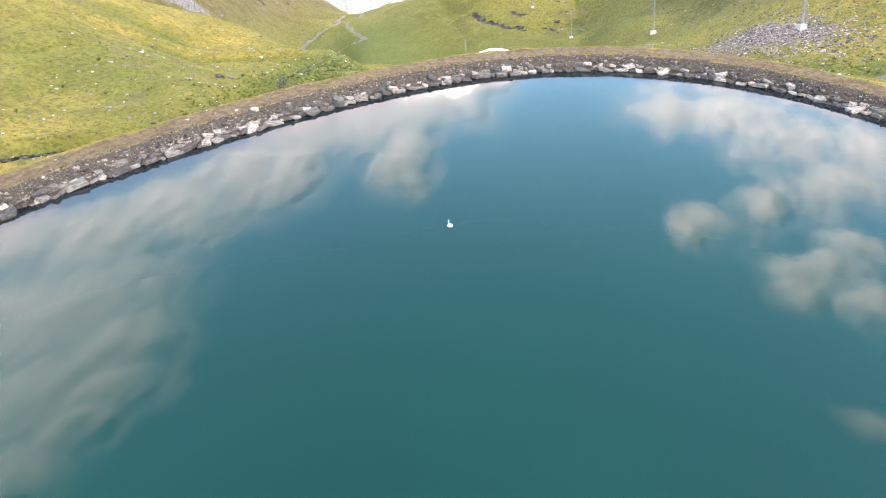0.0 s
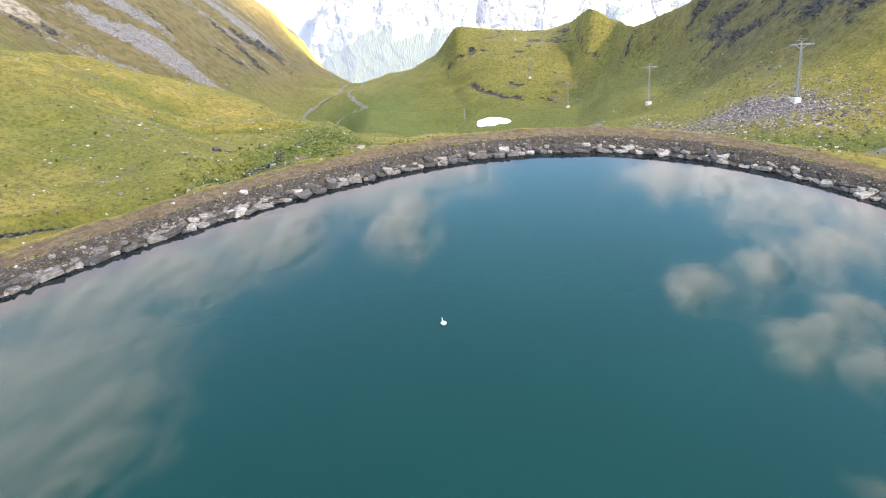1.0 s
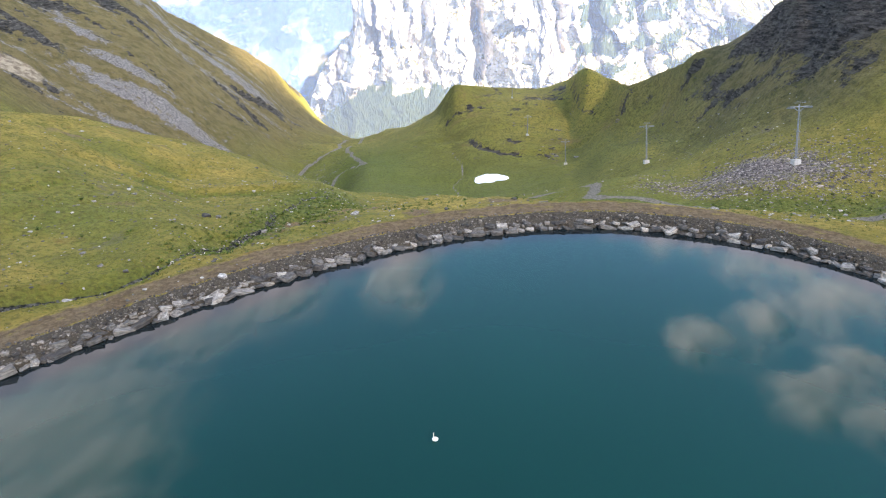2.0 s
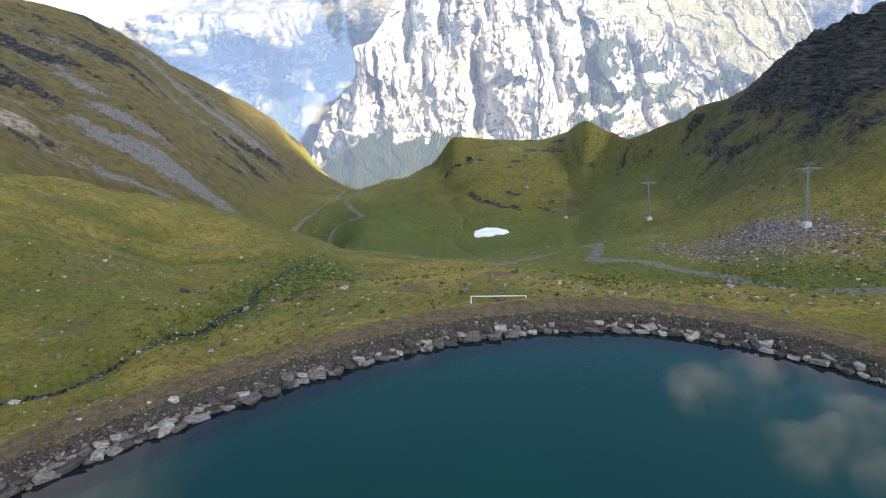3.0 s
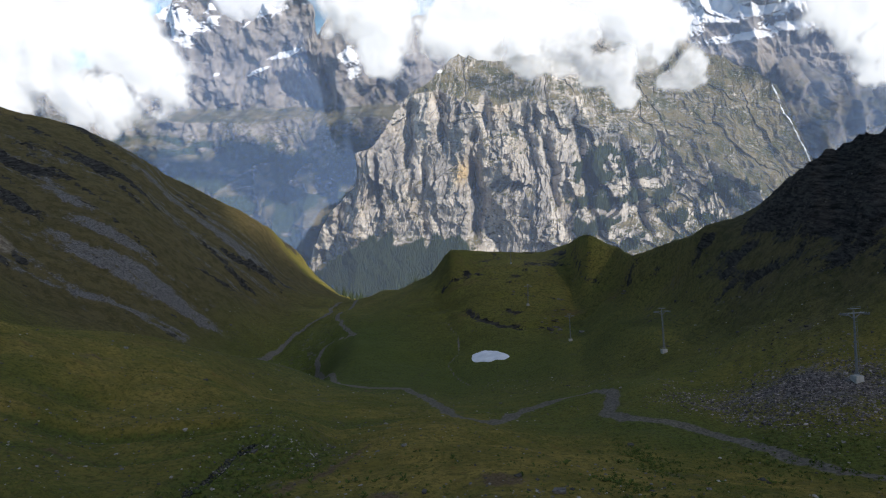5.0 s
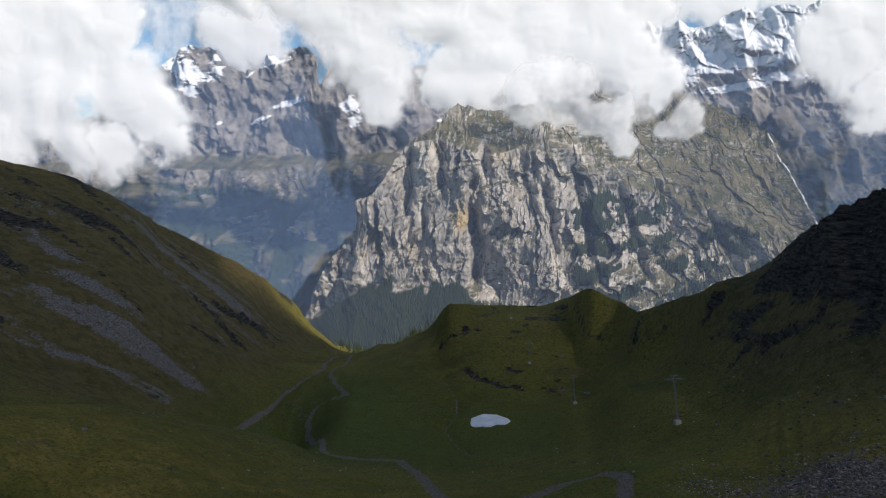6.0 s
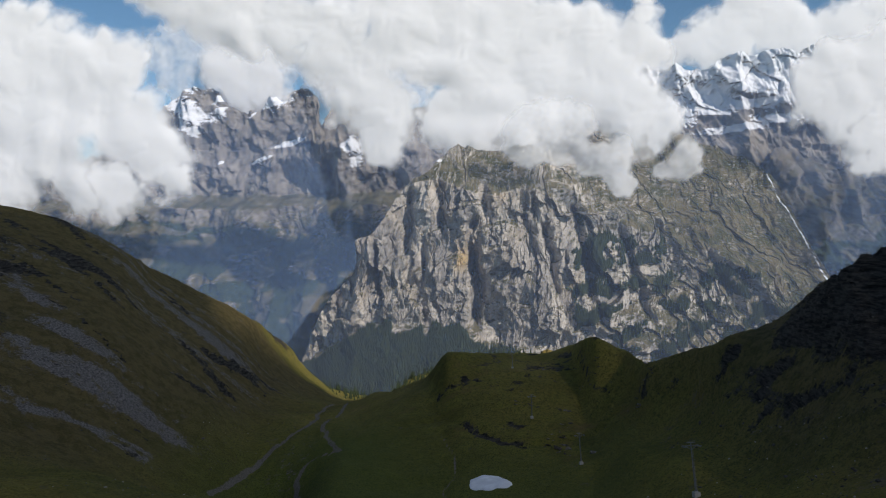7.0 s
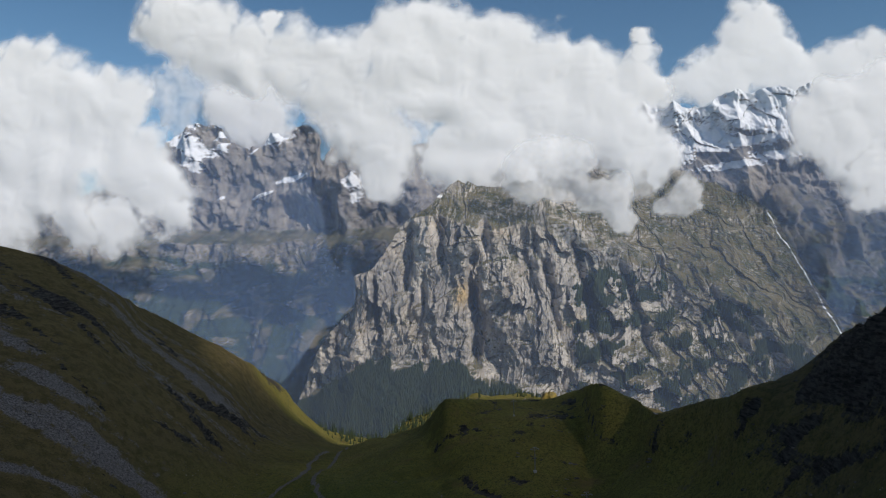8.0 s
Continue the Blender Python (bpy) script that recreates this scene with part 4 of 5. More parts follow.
def cloud_deck(label, puffs, z0, step, seed, fray=0.6, material=None, base=0.20):
    """A flat cloud overhead: puffs (x, y, half-width, half-depth)."""
    P = np.array(puffs, float)
    k, pad = step / 16.0, 1.3
    X, Y = np.meshgrid(np.arange((P[:, 0] - pad * P[:, 2]).min(), (P[:, 0] + pad * P[:, 2]).max(), step), np.arange((P[:, 1] - pad * P[:, 3]).min(), (P[:, 1] + pad * P[:, 3]).max(), step * 1.6))
    U, V = X / k, Y / k
    wx = X + k * (80 * fbm(U / 330, V / 500, 4, seed) + 30 * fbm(U / 80, V / 130, 3, seed + 1))
    wy = Y + k * (140 * fbm(U / 330, V / 500, 4, seed + 2) + 50 * fbm(U / 80, V / 130, 3, seed + 3))
    dens = np.full(X.shape, -1.0)
    for px, py, rx, ry in puffs:
        dens = np.maximum(dens, 1 - np.hypot((wx - px) / rx, (wy - py) / ry))
    Z = z0 - k * (60 * np.sqrt(np.clip(dens, 0, 1)) + 14 * fbm(U / 90, V / 140, 4, seed + 4))
    puff = dens * 1.3 + base + fray * fbm(U / 150, V / 240, 6, seed + 5, 0.6)
    return tagged(sheet("cloud", X, Y, Z, material or M_VEIL, {"puff": puff}), label, "cloud", group="clouds overhead")


# the grey tone holds the shade of the cloud undersides
M_VEIL = cloud_material("cloud_underside", 0.8, 1.85, (0.45, 0.45, 0.49))
cloud_deck("broad grey-white cloud sheet mirrored in the reservoir", ((-5381, 5729, 1358, 1368), (-6592, 7172, 1003, 991), (-5750, 7496, 1104, 1193), (-4362, 5174, 728, 828), (-4866, 4454, 922, 937), (-4051, 4577, 615, 478), (-4337, 3621, 493, 436), (-4908, 8328, 990, 1197),
           (-4306, 9467, 976, 1225), (-3488, 9692, 785, 1470), (-3436, 11079, 1298, 1409), (-2450, 11617, 1218, 1642), (-1602, 10160, 545, 1332), (-1434, 12483, 1271, 1368), (-682, 13610, 858, 868), (-4106, 4113, 465, 355)), 5000, 45, 280, 0.5, M_VEIL, 0.85)
cloud_deck("broken white clouds mirrored in the reservoir", ((3091, 8016, 584, 725), (3854, 8749, 493, 681), (2694, 7642, 303, 368), (4206, 6807, 682, 499), (4392, 6318, 452, 429), (3739, 6450, 397, 289), (4817, 7447, 431, 535), (5134, 9128, 1100, 1000),
           (6143, 10306, 1200, 1700), (5105, 10954, 1400, 1400), (4424, 11951, 1600, 1300), (3332, 12219, 1100, 1250), (3656, 4640, 322, 294), (6490, 12522, 1700, 1000), (5404, 13435, 2400, 700)), 5000, 45, 320, 0.8, M_VEIL, 0.6)
# the cloud between the sun and the basin: unseen, placed for its shadow
M_DECK = cloud_material("cloud_base", 0.5)
M_SHADE = cloud_material("thinning_cloud", 0.5, cover=0.918)
cloud_deck("thick grey cloud placed out of view to shade the basin", ((540, -410, 300, 250), (720, -350, 260, 130), (880, -340, 270, 190), (800, -500, 330, 320), (1050, -500, 350, 330), (1300, -500, 350, 340), (900, -850, 420, 320), (600, -780, 320, 280), (1250, -900, 420, 320)), 900, 16, 340, 0.25, M_SHADE)
# unseen cloud sheet, added to whiten the fill light in the basin
cloud_deck("unseen white cloud sheet added behind the basin for fill light", [(x, y, 1250, 900) for x in (-3600, -1800, 0, 1800, 3600) for y in (-5200, -4000, -3000)], 2600, 60, 360, 0.5, M_DECK)

# two more unseen sheets, added for white fill light from the sides
cloud_deck("unseen white cloud sheet added beside the valley for fill light", [(x, y, 1250, 1000) for x in (-8200, -6600) for y in (-2600, -900, 900, 2700)], 2600, 70, 380, 0.4, M_DECK)
cloud_deck("unseen white cloud sheet added beyond the crag for fill light", [(x, y, 1250, 1000) for x in (6600, 8200) for y in (-2600, -900, 900, 2700)], 2600, 70, 395, 0.4, M_DECK)

# ---- haze drawn on tinted, see-through sheets across the valley ----
# the aerial haze is put into each sheet's blue colour and opacity
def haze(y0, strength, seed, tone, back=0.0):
    n = Nodes("haze_tint")
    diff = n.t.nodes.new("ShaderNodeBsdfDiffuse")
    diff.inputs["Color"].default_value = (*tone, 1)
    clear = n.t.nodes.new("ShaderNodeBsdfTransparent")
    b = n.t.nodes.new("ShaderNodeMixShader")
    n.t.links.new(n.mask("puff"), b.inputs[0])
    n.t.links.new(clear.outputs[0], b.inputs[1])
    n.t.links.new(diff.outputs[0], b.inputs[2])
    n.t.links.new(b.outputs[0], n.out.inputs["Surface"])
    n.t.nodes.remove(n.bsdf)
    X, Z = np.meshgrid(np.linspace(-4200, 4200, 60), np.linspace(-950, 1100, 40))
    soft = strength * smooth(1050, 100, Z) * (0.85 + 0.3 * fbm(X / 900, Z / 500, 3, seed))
    return tagged(sheet("haze", X, y0 + back * smooth(-950, -620, X) + 40 * fbm(X / 800, Z / 800, 2, seed), Z, n.mat, {"puff": soft}), "thin see-through blue sheet drawn as haze across the valley", "haze", kind="structure")


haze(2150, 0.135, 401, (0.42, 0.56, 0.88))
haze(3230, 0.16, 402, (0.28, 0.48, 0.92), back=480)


# ---- stones ----
def hull(seed, size, flat=1.0, points=13):
    """An angular stone of about that size (x, y, z)."""
    rng = random.Random(seed)
    bm = bmesh.new()
    for k in range(max(points, 8)):
        if k < 8:
            v = Vector(((k & 1) * 2 - 1, (k >> 1 & 1) * 2 - 1, (k >> 2) * 2 - 1)) * 0.9
            v += Vector((rng.uniform(-0.6, 0.1) * v.x, rng.uniform(-0.6, 0.1) * v.y, rng.uniform(-0.5, 0.05) * v.z))
        else:
            v = Vector((rng.gauss(0, 1), rng.gauss(0, 1), rng.gauss(0, 0.8))).normalized() * 1.02
        bm.verts.new((v.x * size[0] / 2, v.y * size[1] / 2, v.z * size[2] / 2 * flat))
    res = bmesh.ops.convex_hull(bm, input=bm.verts)
    loose = [e for e in res["geom_interior"] if isinstance(e, bmesh.types.BMVert)]
    bmesh.ops.delete(bm, geom=loose, context="VERTS")
    bmesh.ops.recalc_face_normals(bm, faces=bm.faces)
    return bm


def stone_meshes(name, kinds, material, size):
    out = []
    for k in range(kinds):
        bm = hull(900 + 31 * k + len(name), size)
        me = bpy.data.meshes.new(name)
        bm.to_mesh(me)
        bm.free()
        me.materials.append(material)
        out.append(me)
    return out


def stone_field(name, label, places, material, kind="stuff"):
    """Many small stones in one mesh: places are (x, y, z, size, flatness)."""
    rng = np.random.default_rng(len(places))
    shapes = []
    for k in range(10):
        bm = hull(50 + k, (1, 1, 1), points=9)
        bm.verts.ensure_lookup_table()
        bm.verts.index_update()
        shapes.append((np.array([v.co[:] for v in bm.verts]), [[v.index for v in f.verts] for f in bm.faces]))
        bm.free()
    verts, faces, n = [], [], 0
    for x, y, z, size, flat in places:
        co, fs = shapes[rng.integers(10)]
        a = rng.uniform(0, 6.283)
        c, s = math.cos(a), math.sin(a)
        k = size * rng.uniform(0.7, 1.3, 3)
        p = co * k * (1, 1, flat)
        p = np.stack([p[:, 0] * c - p[:, 1] * s + x, p[:, 0] * s + p[:, 1] * c + y, p[:, 2] + z], -1)
        verts.append(p)
        faces += [[i + n for i in f] for f in fs]
        n += len(p)
    me = bpy.data.meshes.new(name)
    me.from_pydata(np.concatenate(verts).tolist(), [], faces)
    me.materials.append(material)
    return tagged(new(name, me), label, "stones", kind=kind)


def shore_place(a, s):
    r = float(shore_radius(np.array(a))) + s
    return CX + r * math.sin(radians(a)), CY + r * math.cos(radians(a))


def heights(xs, ys):
    return ground(np.array([xs], float), np.array([ys], float))[0][0]


rng = random.Random(11)
revetment = tagged(empty("stone_revetment", (CX, CY, 0)), "rough grey boulder revetment lining the reservoir shore", "revetment", kind="structure")
slabs = stone_meshes("stone", 16, M_STONE, (1, 1, 1))
count = 0
for row, (s0, s1, z0, long0, long1, gap) in enumerate(((-0.26, -0.02, 0.0, 0.55, 1.75, 0.60), (0.10, 0.36, 0.26, 0.35, 1.15, 0.72), (0.45, 0.95, 0.52, 0.14, 0.36, 1.9))):
    a = -78.0
    while a < 58 and count < 440:
        size = long0 + (long1 - long0) * rng.random() ** 2.0
        x, y = shore_place(a, rng.uniform(s0, s1))
        st = new("stone", rng.choice(slabs))
        st.parent = revetment
        tall = min(size * rng.uniform(0.26, 0.6), 0.46)
        st.location = (x - CX, y - CY, z0 + 0.22 * tall + rng.uniform(-0.08, 0.08))
        st.scale = (size, size * rng.uniform(0.42, 0.8), tall)
        st.rotation_euler = (radians(rng.uniform(-24, 14)), radians(rng.uniform(-16, 16)), radians(-a + rng.choice((0, 0, 0, 0, 60)) + rng.uniform(-18, 18)))
        a += math.degrees(size * gap * rng.uniform(0.8, 1.3) / 31)
        count += 1

nr = np.random.default_rng(5)
rub = []
for a, s, size in zip(nr.uniform(-78, 60, 6000), 0.30 + nr.power(1.0, 6000) * 1.05, nr.gamma(1.5, 0.026, 6000) + 0.025):
    x, y = shore_place(a, s)
    rub.append((x, y, float(smooth(-0.3, 1.3, s)) + 0.01, float(size), 0.6))
for a, s, size in zip(nr.uniform(-78, 60, 700), nr.uniform(0.1, 0.8, 700), nr.gamma(2.2, 0.05, 700) + 0.08):
    x, y = shore_place(a, s)
    rub.append((x, y, float(smooth(-0.3, 1.3, s)) + 0.06, float(size), 0.55))
for a, s, size in zip(nr.uniform(60, 284, 1500), nr.uniform(-0.1, 1.1, 1500), nr.gamma(2.0, 0.16, 1500) + 0.15):
    x, y = shore_place((a + 180) % 360 - 180, s)
    rub.append((x, y, float(smooth(-0.3, 1.3, s)) + 0.06, float(size), 0.5))
stone_field("rubble", "dark rubble between the boulders and the path", rub, M_PEBBLE)

# stones lying on the meadow
ax, ay = nr.uniform(-95, 85, 8200), 56 + 175 * nr.power(0.7, 8200)
keep = (fbm(ax / 26, ay / 26, 4, 77) + 0.25 * nr.normal(size=8200) > 0.10) & (np.hypot(ax - CX, ay - CY) > shore_radius(np.degrees(np.arctan2(ax - CX, ay - CY))) + 5.0)
ax = np.r_[ax[keep][:2500], nr.normal(12, 13, 420), nr.normal(-27, 3.2, 220), nr.normal(-12, 16, 260), nr.uniform(8, 44, 200), nr.normal(8, 8, 130), nr.normal(-128, 10, 260), nr.normal(62, 12, 220)]
ay = np.r_[ay[keep][:2500], nr.normal(86, 6, 420), nr.normal(110, 5, 220), nr.normal(78, 7, 260), nr.normal(81, 2.2, 200), nr.normal(236, 7, 130), nr.normal(345, 22, 260), nr.normal(124, 7, 220)]
keep = (np.hypot(ax - CX, ay - CY) > shore_radius(np.degrees(np.arctan2(ax - CX, ay - CY))) + 5.5) & (line_mask(ax, ay, TRACK, 2.0) == 0)
ax, ay = ax[keep], ay[keep]
az = heights(ax, ay)
stone_field("meadow_stones", "small pale stones strewn over the meadow", [(x, y, z, float(sz), 0.5) for x, y, z, sz in zip(ax, ay, az, nr.gamma(1.3, 0.12, len(ax)) + 0.07)], M_SCATTER)


def grass_tufts(count):
    """Low tufts and hummocks of grass standing out of the near meadow, as one mesh."""
    gx, gy = nr.uniform(-95, 85, 4 * count), 44 + 130 * nr.power(0.8, 4 * count)
    out = np.hypot(gx - CX, gy - CY) - shore_radius(np.degrees(np.arctan2(gx - CX, gy - CY)))
    keep = (out > 3.6) & (fbm(gx / 12, gy / 12, 4, 71) + 0.5 * fbm(gx / 3, gy / 3, 2, 72) + 0.22 * nr.normal(size=4 * count) > 0.05) & (line_mask(gx, gy, TRACK, 3.0) == 0)
    gx, gy = gx[keep][:count], gy[keep][:count]
    gz, m = heights(gx, gy), len(gx)
    wide, tall = nr.gamma(2.0, 0.035, m) + 0.05, nr.gamma(2.0, 0.022, m) + 0.03
    ring = nr.uniform(0, 6.283, m)[:, None] + np.arange(4) * 1.5708
    reach = wide[:, None] * nr.uniform(0.5, 1.4, (m, 4))
    low = np.stack([gx[:, None] + reach * np.cos(ring), gy[:, None] + reach * np.sin(ring), np.repeat(gz[:, None] - 0.05, 4, 1)], -1)
    tip = np.stack([gx + nr.normal(0, 0.06, m), gy + nr.normal(0, 0.06, m), gz + tall], -1)[:, None]
    V = np.concatenate([low, tip], 1)
    F = np.array([(k, (k + 1) % 4, 4) for k in range(4)])[None] + 5 * np.arange(m)[:, None, None]
    me = bpy.data.meshes.new("grass_tufts")
    me.from_pydata(V.reshape(-1, 3).tolist(), [], F.reshape(-1, 3).tolist())
    me.materials.append(M_TUFT)
    return tagged(new("grass_tufts", me), "tufts of dark green and straw grass on the meadow", "grass", kind="stuff")


tf = Nodes("grass_tuft")
tgeo = tf.t.nodes.new("ShaderNodeNewGeometry")
tcol = tf.mix(tf.ramp(tgeo.outputs["Random Per Island"], 0.25, 0.95), (0.078, 0.076, 0.017), (0.215, 0.178, 0.038))
M_TUFT = tf.finish(tf.mix(tf.ramp(tf.noise(0.09, 4), 0.4, 0.6), tcol, (0.112, 0.112, 0.022)), 0.95, 0.1)
grass_tufts(36000)


def herb_clumps(spots):
    """Leafy dark green herbs in the wet places, as one mesh of small upright leaves: spots are (x, y, spread x, spread y, count)."""
    hx = np.concatenate([nr.normal(x, sx, n) for x, y, sx, sy, n in spots])
    hy = np.concatenate([nr.normal(y, sy, n) for x, y, sx, sy, n in spots])
    clear = np.hypot(hx - CX, hy - CY) > shore_radius(np.degrees(np.arctan2(hx - CX, hy - CY))) + 5
    hx, hy = hx[clear], hy[clear]
    m, leaves = len(hx), 7
    hz = heights(hx, hy)
    size = nr.gamma(3.0, 0.045, m) + 0.10
    way = nr.uniform(0, 6.283, (m, leaves))
    out = size[:, None] * nr.uniform(0.5, 1.2, (m, leaves))
    up = size[:, None] * nr.uniform(0.5, 1.3, (m, leaves))
    c, d = np.cos(way), np.sin(way)
    at = lambda k, w, h: np.stack([hx[:, None] + k * out * c - w * out * d, hy[:, None] + k * out * d + w * out * c, hz[:, None] - 0.04 + h * up], -1)
    V = np.stack([at(0.05, 0, 0), at(0.6, -0.3, 0.75), at(1.15, 0, 0.8), at(0.6, 0.3, 0.75)], 2)
    F = np.arange(m * leaves * 4).reshape(-1, 4)
    me = bpy.data.meshes.new("herb_clumps")
    me.from_pydata(V.reshape(-1, 3).tolist(), [], F.tolist())
    me.materials.append(M_HERB)
    return tagged(new("herb_clumps", me), "leafy dark green herbs growing along the brook and track", "herbs", kind="stuff")


hb = Nodes("alpine_herb")
hgeo = hb.t.nodes.new("ShaderNodeNewGeometry")
M_HERB = hb.finish(hb.mix(hgeo.outputs["Random Per Island"], (0.040, 0.062, 0.012), (0.110, 0.140, 0.024)), 0.85, 0.2)
herb_clumps([(-24, 100, 3.0, 9, 500), (-30, 88, 2.0, 10, 350), (-31, 72, 1.6, 6, 150), (24, 122, 2.0, 7, 260), (15.5, 97, 1.6, 2, 80), (50, 122, 14, 6, 700), (-12, 100, 9, 9, 160), (8, 80, 14, 5, 160), (-50, 80, 16, 9, 90), (25, 96, 14, 9, 260)])

# scree below the lift pylon
su, sv = 12 * nr.normal(size=15000), 6.6 * nr.normal(size=15000)
sv = sv + 2.5 * fbm(su / 6, sv / 6, 3, 98) - 2.0
sx, sy = 60 + 0.87 * su + 0.5 * sv, 147 - 0.5 * su + 0.87 * sv
off = line_mask(sx, sy, TRACK, 6.0) == 0
sx, sy = sx[off], sy[off]
sz = heights(sx, sy)
stone_field("scree", "grey scree of broken schist on the slope", [(x, y, z, float(q), 0.6) for x, y, z, q in zip(sx, sy, sz, nr.gamma(1.3, 0.10, len(sx)) + 0.07)], M_SCREE)

# stones in the brook
bx, by = nr.uniform(-60, -12, 40000), nr.uniform(32, 126, 40000)
ux, uy = wander(bx, by)
keep = np.maximum(line_mask(ux, uy, BROOK, 1.0), 0.8 * line_mask(ux, uy, GULLY, 1.0)) + 0.3 * nr.normal(size=40000) > 0.45
bx, by = bx[keep][:1500], by[keep][:1500]
stone_field("brook_stones", "wet grey stones lining the little brook", [(x, y, z, float(q), 0.6) for x, y, z, q in zip(bx, by, heights(bx, by), nr.gamma(2.0, 0.075, len(bx)) + 0.06)], M_SCATTER)



def rock_slabs(name, label, places, material, strike, dip):
    """Broken slabs of bedded rock in one mesh: places are (x, y, z, length)."""
    rng = np.random.default_rng(len(places) + 3)
    shapes = []
    for k in range(10):
        bm = hull(150 + k, (1, 1, 1), points=10)
        bm.verts.index_update()
        shapes.append((np.array([v.co[:] for v in bm.verts]), [[v.index for v in f.verts] for f in bm.faces]))
        bm.free()
    verts, faces, n = [], [], 0
    for x, y, z, length in places:
        co, fs = shapes[rng.integers(10)]
        p = co * (length * rng.uniform(0.7, 1.3), length * rng.uniform(0.35, 0.7), length * rng.uniform(0.09, 0.24))
        turn = Matrix.Rotation(radians(strike + rng.uniform(-22, 22)), 3, "Z") @ Matrix.Rotation(radians(dip + rng.uniform(-12, 12)), 3, "Y") @ Matrix.Rotation(radians(rng.uniform(-14, 14)), 3, "X")
        verts.append(p @ np.array(turn).T + (x, y, z))
        faces += [[i + n for i in f] for f in fs]
        n += len(p)
    me = bpy.data.meshes.new(name)
    me.from_pydata(np.concatenate(verts).tolist(), [], faces)
    me.materials.append(material)
    return tagged(new(name, me), label, "rocks", kind="stuff")


def rocky_spots(x0, x1, y0, y1, tries, least, most):
    qx, qy = nr.uniform(x0, x1, tries), nr.uniform(y0, y1, tries)
    keep = rock_zone(qx, qy) + 0.9 * fbm(qx / 16, qy / 16, 4, 95) > least
    qx, qy = qx[keep][:most], qy[keep][:most]
    return qx, qy, heights(qx, qy)


M_CRAG = stone_material("dark_schist", (0.020, 0.018, 0.016), (0.125, 0.108, 0.092), 0.9, True)
qx, qy, qz = rocky_spots(74, 160, 165, 300, 14000, 0.55, 3000)
rock_slabs("crag_rock", "dark broken schist ledges on the steep crag", [(x, y, z, float(q)) for x, y, z, q in zip(qx, qy, qz, nr.gamma(2.0, 0.24, len(qx)) + 0.25)], M_CRAG, 35, 16)
M_LEDGE = stone_material("grey_ledge", (0.048, 0.041, 0.035), (0.21, 0.186, 0.168), 0.9, True)
qx, qy, qz = rocky_spots(-285, -130, 285, 455, 9000, 0.45, 1300)
rock_slabs("ledge_rock", "grey rock ledges cropping out of the grassy hillside", [(x, y, z, float(q)) for x, y, z, q in zip(qx, qy, qz, nr.gamma(2.0, 0.35, len(qx)) + 0.3)], M_LEDGE, 40, 16)
qx, qy, qz = rocky_spots(-40, 70, 300, 430, 5000, 0.42, 260)
rock_slabs("ledge_rock", "grey rock ledges on the grassy rim of the basin", [(x, y, z, float(q)) for x, y, z, q in zip(qx, qy, qz, nr.gamma(2.0, 0.5, len(qx)) + 0.4)], M_LEDGE, 5, 8)
# loose stones on the left hillside
qx, qy = nr.uniform(-280, -100, 16000), nr.uniform(225, 470, 16000)
run = fbm((qx + 0.2 * qy) / 95, (qy - 0.12 * qx) / 9, 5, 61)
keep = (0.9 * line_mask(qx, qy, SLIDE, 14) + 0.8 * line_mask(qx, qy, SLIDE_HIGH, 13) + 0.9 * line_mask(qx, qy, SLIDE_PALE, 8) + 0.8 * smooth(0.0, 0.5, run) + 0.35 * nr.normal(size=16000)) > 0.62
qx, qy = qx[keep][:2800], qy[keep][:2800]
stone_field("hillside_scree", "grey scree and loose stones streaking the hillside", [(x, y, z, float(q), 0.55) for x, y, z, q in zip(qx, qy, heights(qx, qy), nr.gamma(1.4, 0.13, len(qx)) + 0.10)], M_LEDGE)
# loose stones on the slope below the crag
qx, qy = nr.uniform(55, 150, 7000), nr.uniform(160, 330, 7000)
keep = (fbm((0.97 * qx + 0.26 * qy) / 9, (0.97 * qy - 0.26 * qx) / 38, 5, 66) + 0.2 * nr.normal(size=7000)) > 0.22
qx, qy = qx[keep][:1100], qy[keep][:1100]
stone_field("slope_stones", "grey stones scattered on the slope below the crag", [(x, y, z, float(q), 0.55) for x, y, z, q in zip(qx, qy, heights(qx, qy), nr.gamma(1.6, 0.16, len(qx)) + 0.12)], M_LEDGE)

# single boulders
BOULDERS = ((-0.9, 85.5, 1.3), (-37, 87, 1.6), (-17, 90, 1.3), (-37, 57, 1.1), (8.8, 91, 1.5), (23.7, 129, 1.4), (5, 95, 1.0), (-24, 66, 1.0), (-49, 91, 1.2), (31, 74, 1.0))
lumps = stone_meshes("boulder", 8, M_STONE, (1, 1, 1))
spots = list(BOULDERS)
while len(spots) < 95:
    spots.append((rng.uniform(-85, 80), rng.uniform(60, 205), rng.choice((0.35, 0.45, 0.6, 0.8, 1.1))))
for x, y, size in spots:
    if math.hypot(x - CX, y - CY) < float(shore_radius(np.array(math.degrees(math.atan2(x - CX, y - CY))))) + 5:
        continue
    b = new("boulder", rng.choice(lumps))
    b.scale = (size, size * rng.uniform(0.5, 0.9), size * rng.uniform(0.3, 0.5))
    b.rotation_euler = (radians(rng.uniform(-10, 10)), radians(rng.uniform(-10, 10)), rng.uniform(0, 6.28))
    b.location = (x, y, height(x, y) + 0.10 * size)
    tagged(b, "pale grey schist boulder lying in the grass", "boulder", group="boulders on the meadow")


